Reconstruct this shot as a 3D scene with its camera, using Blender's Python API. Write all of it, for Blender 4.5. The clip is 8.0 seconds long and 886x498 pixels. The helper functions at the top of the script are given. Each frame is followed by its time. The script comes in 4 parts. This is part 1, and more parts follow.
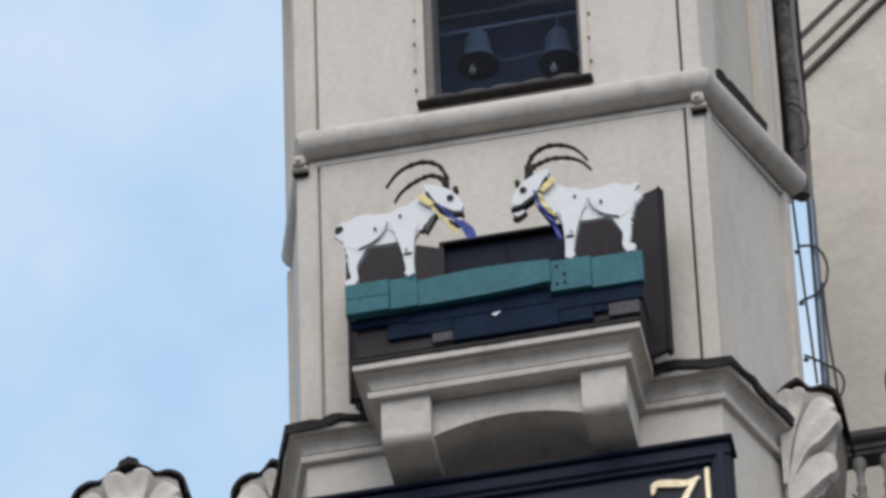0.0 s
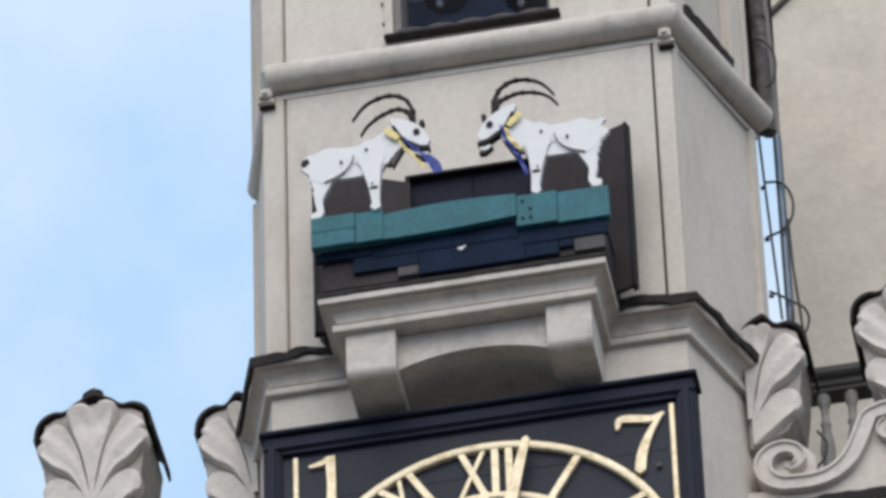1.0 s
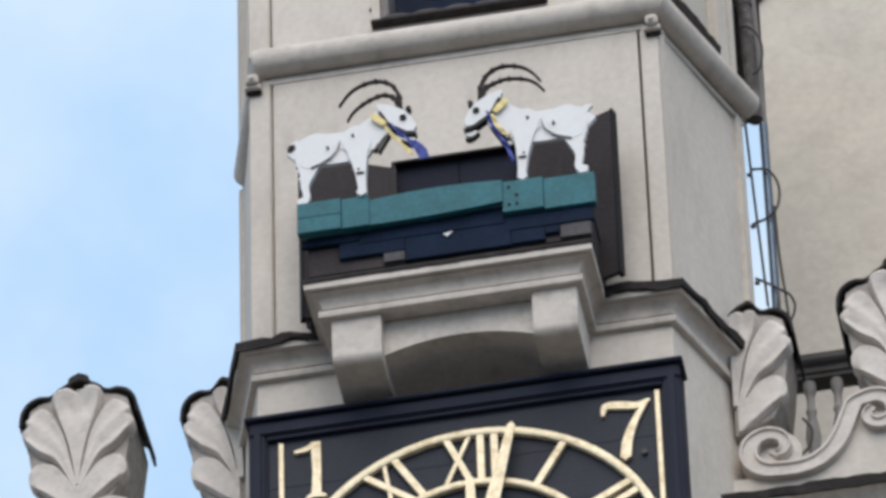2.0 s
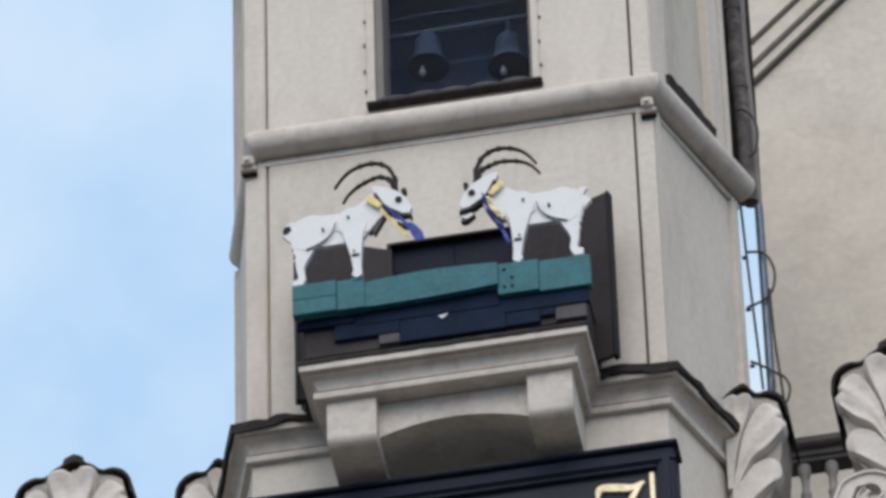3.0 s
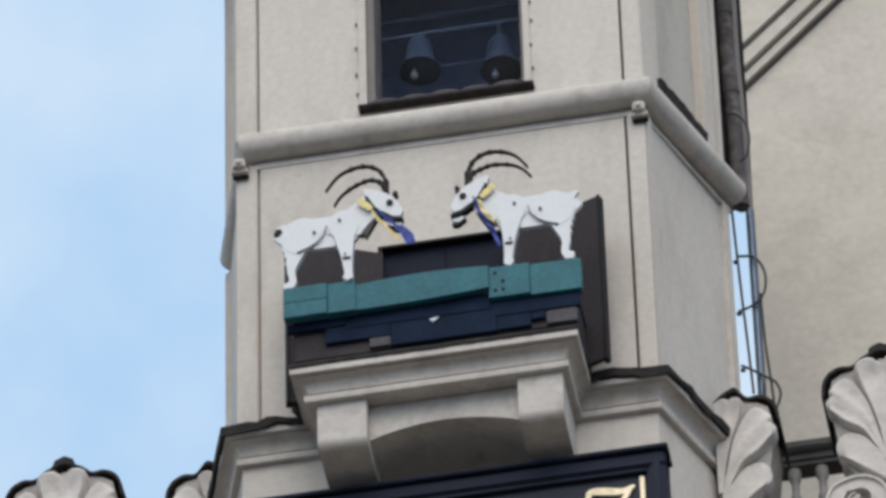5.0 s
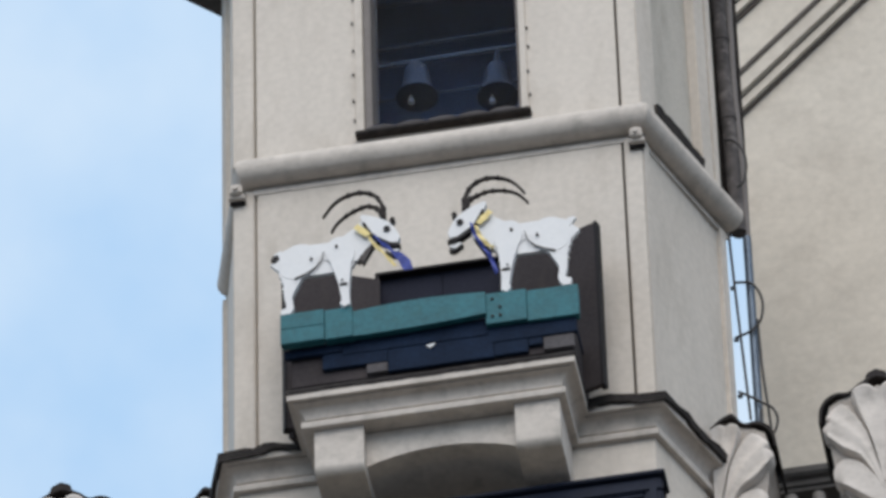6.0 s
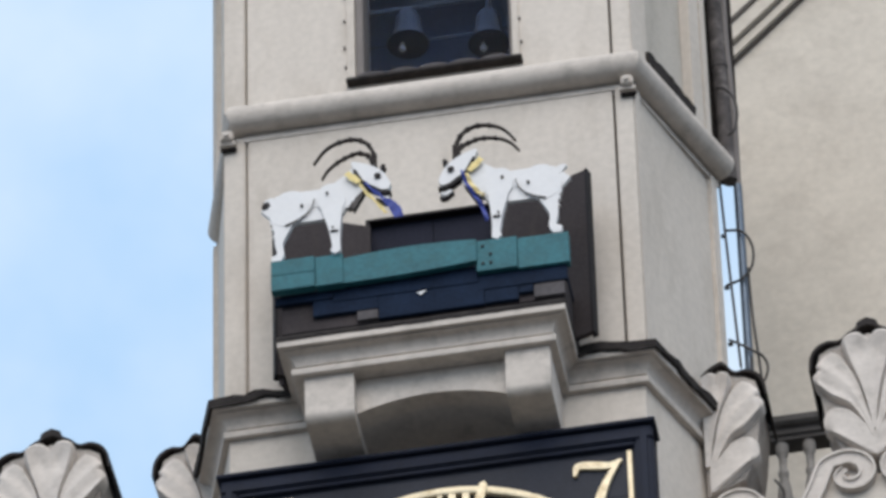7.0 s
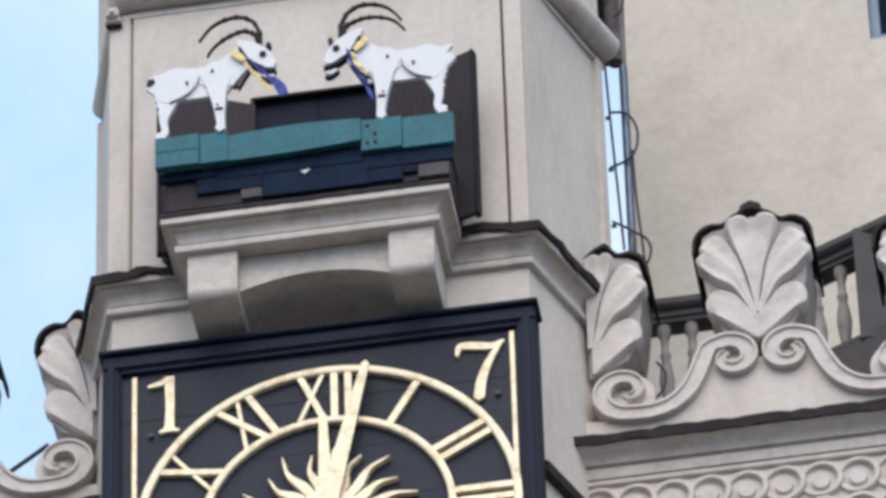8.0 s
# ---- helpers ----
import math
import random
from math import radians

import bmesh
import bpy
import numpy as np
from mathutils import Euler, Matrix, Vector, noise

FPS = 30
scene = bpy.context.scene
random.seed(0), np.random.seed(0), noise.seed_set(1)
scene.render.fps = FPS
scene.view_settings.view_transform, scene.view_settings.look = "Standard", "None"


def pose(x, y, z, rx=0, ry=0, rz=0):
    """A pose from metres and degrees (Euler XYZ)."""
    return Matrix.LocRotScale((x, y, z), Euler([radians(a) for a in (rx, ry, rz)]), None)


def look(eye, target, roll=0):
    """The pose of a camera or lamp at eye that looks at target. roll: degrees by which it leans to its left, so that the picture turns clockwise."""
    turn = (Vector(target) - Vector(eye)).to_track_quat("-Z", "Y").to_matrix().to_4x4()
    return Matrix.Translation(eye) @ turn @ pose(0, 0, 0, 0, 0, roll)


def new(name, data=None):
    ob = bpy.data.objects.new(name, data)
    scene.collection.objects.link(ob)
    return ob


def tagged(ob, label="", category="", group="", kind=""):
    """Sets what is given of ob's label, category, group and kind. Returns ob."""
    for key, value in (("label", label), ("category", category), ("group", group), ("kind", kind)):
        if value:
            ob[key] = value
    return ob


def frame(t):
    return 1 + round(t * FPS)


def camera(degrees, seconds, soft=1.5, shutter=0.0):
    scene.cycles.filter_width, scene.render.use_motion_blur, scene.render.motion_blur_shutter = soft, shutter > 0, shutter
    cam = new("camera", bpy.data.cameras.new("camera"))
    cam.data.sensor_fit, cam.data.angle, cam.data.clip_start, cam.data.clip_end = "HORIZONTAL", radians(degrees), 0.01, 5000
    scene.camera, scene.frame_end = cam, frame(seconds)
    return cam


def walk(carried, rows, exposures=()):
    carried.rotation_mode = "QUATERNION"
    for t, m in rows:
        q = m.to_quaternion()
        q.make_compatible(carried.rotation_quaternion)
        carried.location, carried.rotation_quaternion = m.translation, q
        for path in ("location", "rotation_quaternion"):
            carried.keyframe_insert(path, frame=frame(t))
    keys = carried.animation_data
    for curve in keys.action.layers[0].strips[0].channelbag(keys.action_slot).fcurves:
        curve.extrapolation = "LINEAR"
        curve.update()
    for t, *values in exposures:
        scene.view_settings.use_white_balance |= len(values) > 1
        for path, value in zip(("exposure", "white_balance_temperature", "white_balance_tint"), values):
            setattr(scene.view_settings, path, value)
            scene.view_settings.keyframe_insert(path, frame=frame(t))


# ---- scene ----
from collections import namedtuple

cam = camera(6.871, 8.0, soft=3.4)
EYE = (4.5545, -28.1205, 1.5049)
# seconds, azimuth, elevation, lean of the picture
ROWS = [
    (0.0, -9.859, 43.113, 2.207), (0.1, -9.772, 42.936, 2.198), (0.2, -9.713, 42.773, 2.189), (0.3, -9.706, 42.677, 2.181),
    (0.4, -9.707, 42.537, 2.172), (0.5, -9.634, 42.520, 2.163), (0.6, -9.624, 42.488, 2.143), (0.7, -9.602, 42.484, 2.122),
    (0.8, -9.580, 42.484, 2.101), (0.9, -9.547, 42.526, 2.080), (1.0, -9.523, 42.591, 2.060), (1.1, -9.518, 42.593, 2.052),
    (1.2, -9.499, 42.605, 2.045), (2.3, -9.362, 42.450, 1.962), (2.4, -9.361, 42.459, 1.955), (2.5, -9.356, 42.503, 1.947),
    (2.6, -9.342, 42.716, 1.935), (2.7, -9.328, 42.943, 1.922), (2.8, -9.318, 43.092, 1.909), (2.9, -9.311, 43.125, 1.897),
    (3.0, -9.303, 43.114, 1.884), (3.2, -9.301, 43.124, 1.868), (3.5, -9.288, 43.121, 1.843), (4.0, -9.269, 43.130, 1.776),
    (4.2, -9.265, 43.129, 1.758), (4.5, -9.248, 43.115, 1.732), (4.7, -9.226, 43.109, 1.740), (5.8, -9.187, 43.321, 1.782),
    (5.9, -9.178, 43.336, 1.786), (6.0, -9.167, 43.340, 1.790), (6.2, -9.156, 43.336, 1.785), (6.3, -9.147, 43.332, 1.782),
    (6.4, -9.136, 43.319, 1.780), (6.5, -9.118, 43.293, 1.777), (6.6, -9.121, 43.157, 1.761), (6.7, -9.115, 43.008, 1.745),
    (6.8, -9.112, 42.938, 1.729), (6.9, -9.096, 42.934, 1.713), (7.0, -9.085, 42.928, 1.697), (7.1, -9.087, 42.921, 1.652),
    (7.2, -9.077, 42.920, 1.608), (7.3, -9.064, 42.903, 1.564), (7.4, -9.038, 42.852, 1.520), (7.5, -9.021, 42.677, 1.476),
    (7.6, -8.981, 42.461, 1.556), (7.7, -8.736, 42.266, 1.636), (7.8, -8.402, 42.066, 1.716), (7.9, -8.033, 41.986, 1.797),
    (8.0, -7.904, 41.964, 1.877),
]


def view(az, el, lean):
    a, e = radians(az), radians(el)
    way = Vector((math.sin(a) * math.cos(e), math.cos(a) * math.cos(e), math.sin(e)))
    return look(EYE, Vector(EYE) + 38.0 * way, -lean)


walk(cam, [(t, view(az, el, lean)) for t, az, el, lean in ROWS], exposures=[(0.0, 0.63, 6750, 13), (0.4, 0.74, 6750, 13), (2.5, 0.78, 6750, 13), (2.9, 0.71, 6750, 13), (4.5, 0.64, 6720, 12), (5.8, 0.68, 6720, 12), (6.5, 0.70, 6750, 13), (7.0, 0.78, 6750, 13), (7.5, 0.84, 6680, 14), (8.0, 0.94, 6560, 15)])

# ------------------------------------------------------------------ light
SUN_EL, SUN_AZ = 48.0, 172.0  # degrees; azimuth clockwise from +y
world = bpy.data.worlds.new("sky")
scene.world = world
world.use_nodes = True
wn, wl = world.node_tree.nodes, world.node_tree.links
wn.clear()
sky = wn.new("ShaderNodeTexSky")
sky.sky_type, sky.sun_disc = "NISHITA", False
sky.sun_elevation, sky.sun_rotation = radians(SUN_EL), radians(SUN_AZ)
sky.air_density, sky.dust_density, sky.ozone_density = 1.0, 1.5, 1.2
coord = wn.new("ShaderNodeTexCoord")
cloud = wn.new("ShaderNodeTexNoise")
cloud.inputs["Scale"].default_value, cloud.inputs["Detail"].default_value, cloud.inputs["Roughness"].default_value = 13.0, 5.0, 0.5
ramp = wn.new("ShaderNodeValToRGB")
ramp.color_ramp.elements[0].position, ramp.color_ramp.elements[1].position = 0.38, 0.66
ramp.color_ramp.elements[0].color, ramp.color_ramp.elements[1].color = (0.31, 0.515, 0.76, 1), (0.54, 0.675, 0.805, 1)
veil = wn.new("ShaderNodeVectorMath")
veil.operation = "SCALE"
veil.inputs["Scale"].default_value = 11.3
mix = wn.new("ShaderNodeMix")
mix.data_type = "RGBA"
mix.inputs["Factor"].default_value = 0.8
bg = wn.new("ShaderNodeBackground")
bg.inputs["Strength"].default_value = 0.08
wo = wn.new("ShaderNodeOutputWorld")
wl.new(coord.outputs["Generated"], cloud.inputs["Vector"])
wl.new(cloud.outputs["Fac"], ramp.inputs["Fac"])
wl.new(ramp.outputs["Color"], veil.inputs[0])
wl.new(veil.outputs["Vector"], mix.inputs["B"])
wl.new(sky.outputs["Color"], mix.inputs["A"])
wl.new(mix.outputs["Result"], bg.inputs["Color"])
wl.new(bg.outputs["Background"], wo.inputs["Surface"])

sun = new("sun", bpy.data.lights.new("sun", "SUN"))
sun.data.energy, sun.data.angle, sun.data.color = 1.5, radians(60), (1.0, 0.95, 0.88)
a, e = radians(SUN_AZ), radians(SUN_EL)
sun.matrix_world = look((math.sin(a) * math.cos(e) * 60, math.cos(a) * math.cos(e) * 60, math.sin(e) * 60), (0, 0, 0))


# ------------------------------------------------------------------ materials
def material(name, color, rough=0.8, metal=0.0, fine=60.0, coarse=3.0, vary=0.10, bump=0.15, stain=None, stain_amount=0.0, streak=False, per_object=0.0, spec=0.3):
    """Principled surface with grain and blotches at two scales, soft stains and relief."""
    m = bpy.data.materials.new(name)
    m.use_nodes = True
    n, l = m.node_tree.nodes, m.node_tree.links
    p = n["Principled BSDF"]
    p.inputs["Roughness"].default_value, p.inputs["Metallic"].default_value = rough, metal
    p.inputs["Specular IOR Level"].default_value = spec
    tc = n.new("ShaderNodeTexCoord")
    n1, n2 = n.new("ShaderNodeTexNoise"), n.new("ShaderNodeTexNoise")
    n1.inputs["Scale"].default_value, n1.inputs["Detail"].default_value = fine, 4
    n2.inputs["Scale"].default_value, n2.inputs["Detail"].default_value = coarse, 6
    geo = n.new("ShaderNodeNewGeometry")
    l.new(geo.outputs["Position"], n1.inputs["Vector"])
    if streak:
        mp = n.new("ShaderNodeMapping")
        mp.inputs["Scale"].default_value = (1.0, 1.0, 0.22)
        l.new(geo.outputs["Position"], mp.inputs["Vector"])
        l.new(mp.outputs["Vector"], n2.inputs["Vector"])
    else:
        l.new(geo.outputs["Position"], n2.inputs["Vector"])
    add = n.new("ShaderNodeMath")
    add.operation = "ADD"
    l.new(n1.outputs["Fac"], add.inputs[0])
    l.new(n2.outputs["Fac"], add.inputs[1])
    mr = n.new("ShaderNodeMapRange")
    mr.inputs["From Min"].default_value, mr.inputs["From Max"].default_value = 0.65, 1.35
    mr.inputs["To Min"].default_value, mr.inputs["To Max"].default_value = 1 - vary, 1 + vary
    l.new(add.outputs[0], mr.inputs["Value"])
    value = mr.outputs["Result"]
    if per_object:
        oi = n.new("ShaderNodeObjectInfo")
        mo = n.new("ShaderNodeMapRange")
        mo.inputs["To Min"].default_value, mo.inputs["To Max"].default_value = 1 - per_object, 1 + per_object
        l.new(oi.outputs["Random"], mo.inputs["Value"])
        mm = n.new("ShaderNodeMath")
        mm.operation = "MULTIPLY"
        l.new(value, mm.inputs[0])
        l.new(mo.outputs["Result"], mm.inputs[1])
        value = mm.outputs[0]
    hsv = n.new("ShaderNodeHueSaturation")
    hsv.inputs["Color"].default_value = (*color, 1)
    l.new(value, hsv.inputs["Value"])
    out = hsv.outputs["Color"]
    if stain:
        n3 = n.new("ShaderNodeTexNoise")
        n3.inputs["Scale"].default_value, n3.inputs["Detail"].default_value, n3.inputs["Roughness"].default_value = coarse * 2.3, 8, 0.65
        mp3 = n.new("ShaderNodeMapping")
        mp3.inputs["Scale"].default_value, mp3.inputs["Location"].default_value = (1, 1, 0.3 if streak else 1), (5.2, 1.3, 2.7)
        l.new(geo.outputs["Position"], mp3.inputs["Vector"])
        l.new(mp3.outputs["Vector"], n3.inputs["Vector"])
        r3 = n.new("ShaderNodeMapRange")
        r3.inputs["From Min"].default_value, r3.inputs["From Max"].default_value, r3.inputs["To Max"].default_value = 0.5, 0.72, stain_amount
        l.new(n3.outputs["Fac"], r3.inputs["Value"])
        mx = n.new("ShaderNodeMix")
        mx.data_type = "RGBA"
        mx.inputs["B"].default_value = (*stain, 1)
        l.new(r3.outputs["Result"], mx.inputs["Factor"])
        l.new(out, mx.inputs["A"])
        out = mx.outputs["Result"]
    l.new(out, p.inputs["Base Color"])
    if bump:
        b = n.new("ShaderNodeBump")
        b.inputs["Strength"].default_value, b.inputs["Distance"].default_value = bump, 0.01
        l.new(add.outputs[0], b.inputs["Height"])
        l.new(b.outputs["Normal"], p.inputs["Normal"])
    return m


PLASTER = material("plaster", (0.566, 0.508, 0.445), 0.9, fine=24, coarse=2.2, vary=0.11, bump=0.13, stain=(0.36, 0.31, 0.255), stain_amount=0.42, streak=True)
STONE = material("carved_stone", (0.570, 0.516, 0.466), 0.88, fine=32, coarse=5, vary=0.10, bump=0.2, stain=(0.20, 0.18, 0.155), stain_amount=0.35)
MOULD = material("moulding_plaster", (0.535, 0.480, 0.426), 0.9, fine=26, coarse=4.5, vary=0.12, bump=0.16, stain=(0.20, 0.18, 0.155), stain_amount=0.42)
TOWER = material("tower_plaster", (0.556, 0.498, 0.422), 0.92, fine=18, coarse=3.0, vary=0.11, bump=0.14, stain=(0.42, 0.365, 0.305), stain_amount=0.45)
ZINC = material("weathered_zinc", (0.028, 0.024, 0.023), 0.85, 0.0, fine=50, coarse=9, vary=0.3, bump=0.3, stain=(0.06, 0.052, 0.046), stain_amount=0.6, spec=0.15)
SOOT = material("dark_joint", (0.10, 0.085, 0.075), 0.95, vary=0.2)
IRON = material("dark_iron", (0.05, 0.047, 0.045), 0.55, 0.5, vary=0.2)
PIPE = material("grey_blue_pipe", (0.10, 0.13, 0.17), 0.45, 0.5, vary=0.2, coarse=6)
RUST = material("rusty_pipe", (0.072, 0.063, 0.060), 0.85, 0.0, fine=20, coarse=3.5, vary=0.5, bump=0.4, stain=(0.25, 0.22, 0.205), stain_amount=0.85)
DOOR = material("brown_black_board", (0.044, 0.037, 0.038), 0.8, fine=50, coarse=5, vary=0.25, bump=0.2, stain=(0.06, 0.05, 0.047), stain_amount=0.6, streak=True, spec=0.12)
NAVY = material("navy_board", (0.0075, 0.016, 0.035), 0.8, fine=50, coarse=6, vary=0.35, bump=0.2, spec=0.1)
RECESS = material("dark_recess_paint", (0.017, 0.018, 0.028), 0.8, vary=0.3, spec=0.1)
# recessed side panels: shade put into a darker plaster, plus streaky stains
PANEL_SHADE = material("shaded_stained_plaster", (0.47, 0.43, 0.375), 0.92, fine=60, coarse=3, vary=0.12, bump=0.35, stain=(0.27, 0.24, 0.20), stain_amount=0.55, streak=True)
BATTEN = material("weathered_batten", (0.085, 0.078, 0.080), 0.8, fine=50, coarse=6, vary=0.25, bump=0.2, spec=0.12)
# flank stone holds both weather stains and the shade of its sides
SHADED_FLANK = material("stained_shaded_flank", (0.37, 0.33, 0.295), 0.92, fine=30, coarse=5, vary=0.16, bump=0.25, stain=(0.15, 0.135, 0.12), stain_amount=0.6)
# navy walls carry the sky's reflection in the pane as paint
SKY_NAVY = material("sky_toned_interior", (0.068, 0.110, 0.205), 0.9, vary=0.25)
GREEN = material("green_painted_board", (0.016, 0.115, 0.138), 0.65, fine=45, coarse=6, vary=0.28, bump=0.3, stain=(0.018, 0.095, 0.10), stain_amount=0.7, per_object=0.08)
CLOCK = material("clock_board_paint", (0.013, 0.016, 0.026), 0.6, fine=40, coarse=3, vary=0.25, bump=0.12, spec=0.22)
CLOCKTRIM = material("clock_frame_paint", (0.006, 0.010, 0.023), 0.65, fine=40, coarse=4, vary=0.3, spec=0.18)
GOLD = material("gold_leaf", (0.80, 0.68, 0.47), 0.5, 0.2, fine=40, coarse=7, vary=0.16, bump=0.3, stain=(0.42, 0.29, 0.12), stain_amount=0.75)
WHITE = material("white_enamel", (0.655, 0.65, 0.645), 0.55, fine=40, coarse=8, vary=0.04, bump=0.08, stain=(0.58, 0.60, 0.62), stain_amount=0.3)
BLACK = material("black_paint", (0.012, 0.010, 0.011), 0.6, vary=0.2, spec=0.15)
HORN = material("dark_horn_paint", (0.034, 0.028, 0.026), 0.7, vary=0.3, spec=0.12)
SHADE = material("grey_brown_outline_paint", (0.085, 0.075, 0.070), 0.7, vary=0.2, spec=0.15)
YELLOW = material("yellow_ribbon", (0.72, 0.58, 0.25), 0.6, vary=0.1)
BLUE = material("blue_ribbon", (0.028, 0.046, 0.24), 0.55, vary=0.15)
FRAME = material("grey_window_frame", (0.17, 0.15, 0.14), 0.7, vary=0.15, coarse=5)
CLAPPER = material("pale_clapper_iron", (0.34, 0.35, 0.38), 0.5, 0.3, vary=0.15)
# bars and bells: the pane's reflection veil and dimness put into their colour
BAR = material("veiled_iron_bar", (0.050, 0.070, 0.105), 0.8, 0.0, vary=0.2, spec=0.03)
BELL = material("veiled_bell_bronze", (0.026, 0.036, 0.058), 0.85, 0.0, vary=0.15, spec=0.02)
BRICKS = material("plaster_facade", (0.45, 0.40, 0.34), 0.9, vary=0.1)
PAVING = material("granite_paving", (0.095, 0.092, 0.09), 0.85, fine=8, coarse=0.5, vary=0.2)
ROOF = material("dark_roof_metal", (0.055, 0.05, 0.048), 0.6, 0.2, vary=0.25)
TURNED = material("turned_baluster_stone", (0.27, 0.25, 0.23), 0.88, vary=0.2, coarse=6, stain=(0.09, 0.08, 0.075), stain_amount=0.7)
# rail and terrace stone: shadow and soot both lowered into its colour
SHADED_STONE = material("shaded_sooty_stone", (0.078, 0.072, 0.068), 0.85, vary=0.2, coarse=5, stain=(0.06, 0.055, 0.05), stain_amount=0.7)


GLASS = bpy.data.materials.new("window_glass")
GLASS.use_nodes = True
gp = GLASS.node_tree.nodes["Principled BSDF"]
gp.inputs["Base Color"].default_value = (0.72, 0.82, 0.95, 1)
gp.inputs["Roughness"].default_value = 0.06
gp.inputs["Transmission Weight"].default_value = 1.0
gp.inputs["IOR"].default_value = 1.058


# ------------------------------------------------------------------ mesh helpers
def mesh_of(name, bm, mats):
    bmesh.ops.recalc_face_normals(bm, faces=bm.faces)
    me = bpy.data.meshes.new(name)
    bm.to_mesh(me)
    bm.free()
    for m in mats if isinstance(mats, (list, tuple)) else [mats]:
        me.materials.append(m)
    return me


def part(name, bm, mats, parent=None, label="", smooth=False):
    me = mesh_of(name, bm, mats)
    ob = new(name, me)
    if smooth:
        me.shade_smooth()
        me.set_sharp_from_angle(angle=radians(38))
    ob.parent = parent
    return tagged(ob, label)


def thing(name, label, category, at=(0, 0, 0), group="", kind=""):
    ob = new(name)
    ob.empty_display_size = 0.1
    ob.location = at
    bpy.context.view_layer.update()
    return tagged(ob, label, category, group, kind)


def box(bm, x0, x1, y0, y1, z0, z1, bevel=0.0, mat=0):
    r = bmesh.ops.create_cube(bm, size=1.0)
    vs = r["verts"]
    bmesh.ops.scale(bm, vec=(x1 - x0, y1 - y0, z1 - z0), verts=vs)
    bmesh.ops.translate(bm, vec=((x0 + x1) / 2, (y0 + y1) / 2, (z0 + z1) / 2), verts=vs)
    if bevel:
        es = list({e for v in vs for e in v.link_edges})
        bmesh.ops.bevel(bm, geom=es, offset=bevel, segments=2, affect="EDGES")
    if mat:
        for f in bm.faces[-6:] if not bevel else []:
            f.material_index = mat
    return vs


def boxed(*a, **k):
    bm = bmesh.new()
    box(bm, *a, **k)
    return bm


def prism(bm, plan, z0, z1, mat=0):
    """Upright prism over a plan polygon."""
    lo, hi = [bm.verts.new((x, y, z0)) for x, y in plan], [bm.verts.new((x, y, z1)) for x, y in plan]
    n = len(plan)
    fs = [bm.faces.new(lo[::-1]), bm.faces.new(hi)] + [bm.faces.new((lo[i], lo[(i + 1) % n], hi[(i + 1) % n], hi[i])) for i in range(n)]
    for f in fs:
        f.material_index = mat


def plate(bm, outline, y0, y1, mat=0):
    """Upright slab: an outline in x and z, from y0 (front) to y1 (back)."""
    a_, b_ = [bm.verts.new((x, y0, z)) for x, z in outline], [bm.verts.new((x, y1, z)) for x, z in outline]
    n = len(outline)
    fs = [bm.faces.new(a_), bm.faces.new(b_[::-1])] + [bm.faces.new((a_[i], b_[i], b_[(i + 1) % n], a_[(i + 1) % n])) for i in range(n)]
    for f in fs:
        f.material_index = mat
        f.normal_update()
    bmesh.ops.triangulate(bm, faces=fs[:2], ngon_method="EAR_CLIP")


def sweep(bm, path, profile, closed=False, cap=True, mat=0, jitter=None):
    """Mitred sweep: a plan path and a profile of (out, z); out is to the right of the way."""
    pts = [Vector(p) for p in path]
    n = len(pts)
    rows = []
    for i in range(n):
        prev = pts[i] - pts[i - 1] if i or closed else pts[1] - pts[0]
        nxt = pts[(i + 1) % n] - pts[i] if i < n - 1 or closed else pts[i] - pts[i - 1]
        a_, b_ = prev.normalized(), nxt.normalized()
        na, nb = Vector((a_.y, -a_.x)), Vector((b_.y, -b_.x))
        m = (na + nb)
        m = m / max(1e-6, m.dot(na))
        row = []
        for k, (o, z) in enumerate(profile):
            dz = jitter(i, k) if jitter else 0.0
            row.append(bm.verts.new((pts[i].x + m.x * o, pts[i].y + m.y * o, z + dz)))
        rows.append(row)
    q = len(profile)
    for i in range(n if closed else n - 1):
        r0, r1 = rows[i], rows[(i + 1) % n]
        for k in range(q - 1):
            bm.faces.new((r0[k], r1[k], r1[k + 1], r0[k + 1])).material_index = mat
    if cap and not closed:
        for r in (rows[0], rows[-1]):
            bm.faces.new(r).material_index = mat


def smooth_line(pts, n=6):
    """Catmull-Rom through a few points (any dimension)."""
    pts = [Vector(p) for p in pts]
    ext = [2 * pts[0] - pts[1]] + pts + [2 * pts[-1] - pts[-2]]
    out = []
    for i in range(1, len(ext) - 2):
        p0, p1, p2, p3 = ext[i - 1:i + 3]
        for k in range(n):
            t = k / n
            out.append(0.5 * (2 * p1 + (p2 - p0) * t + (2 * p0 - 5 * p1 + 4 * p2 - p3) * t * t + (3 * p1 - p0 - 3 * p2 + p3) * t ** 3))
    out.append(pts[-1])
    return out


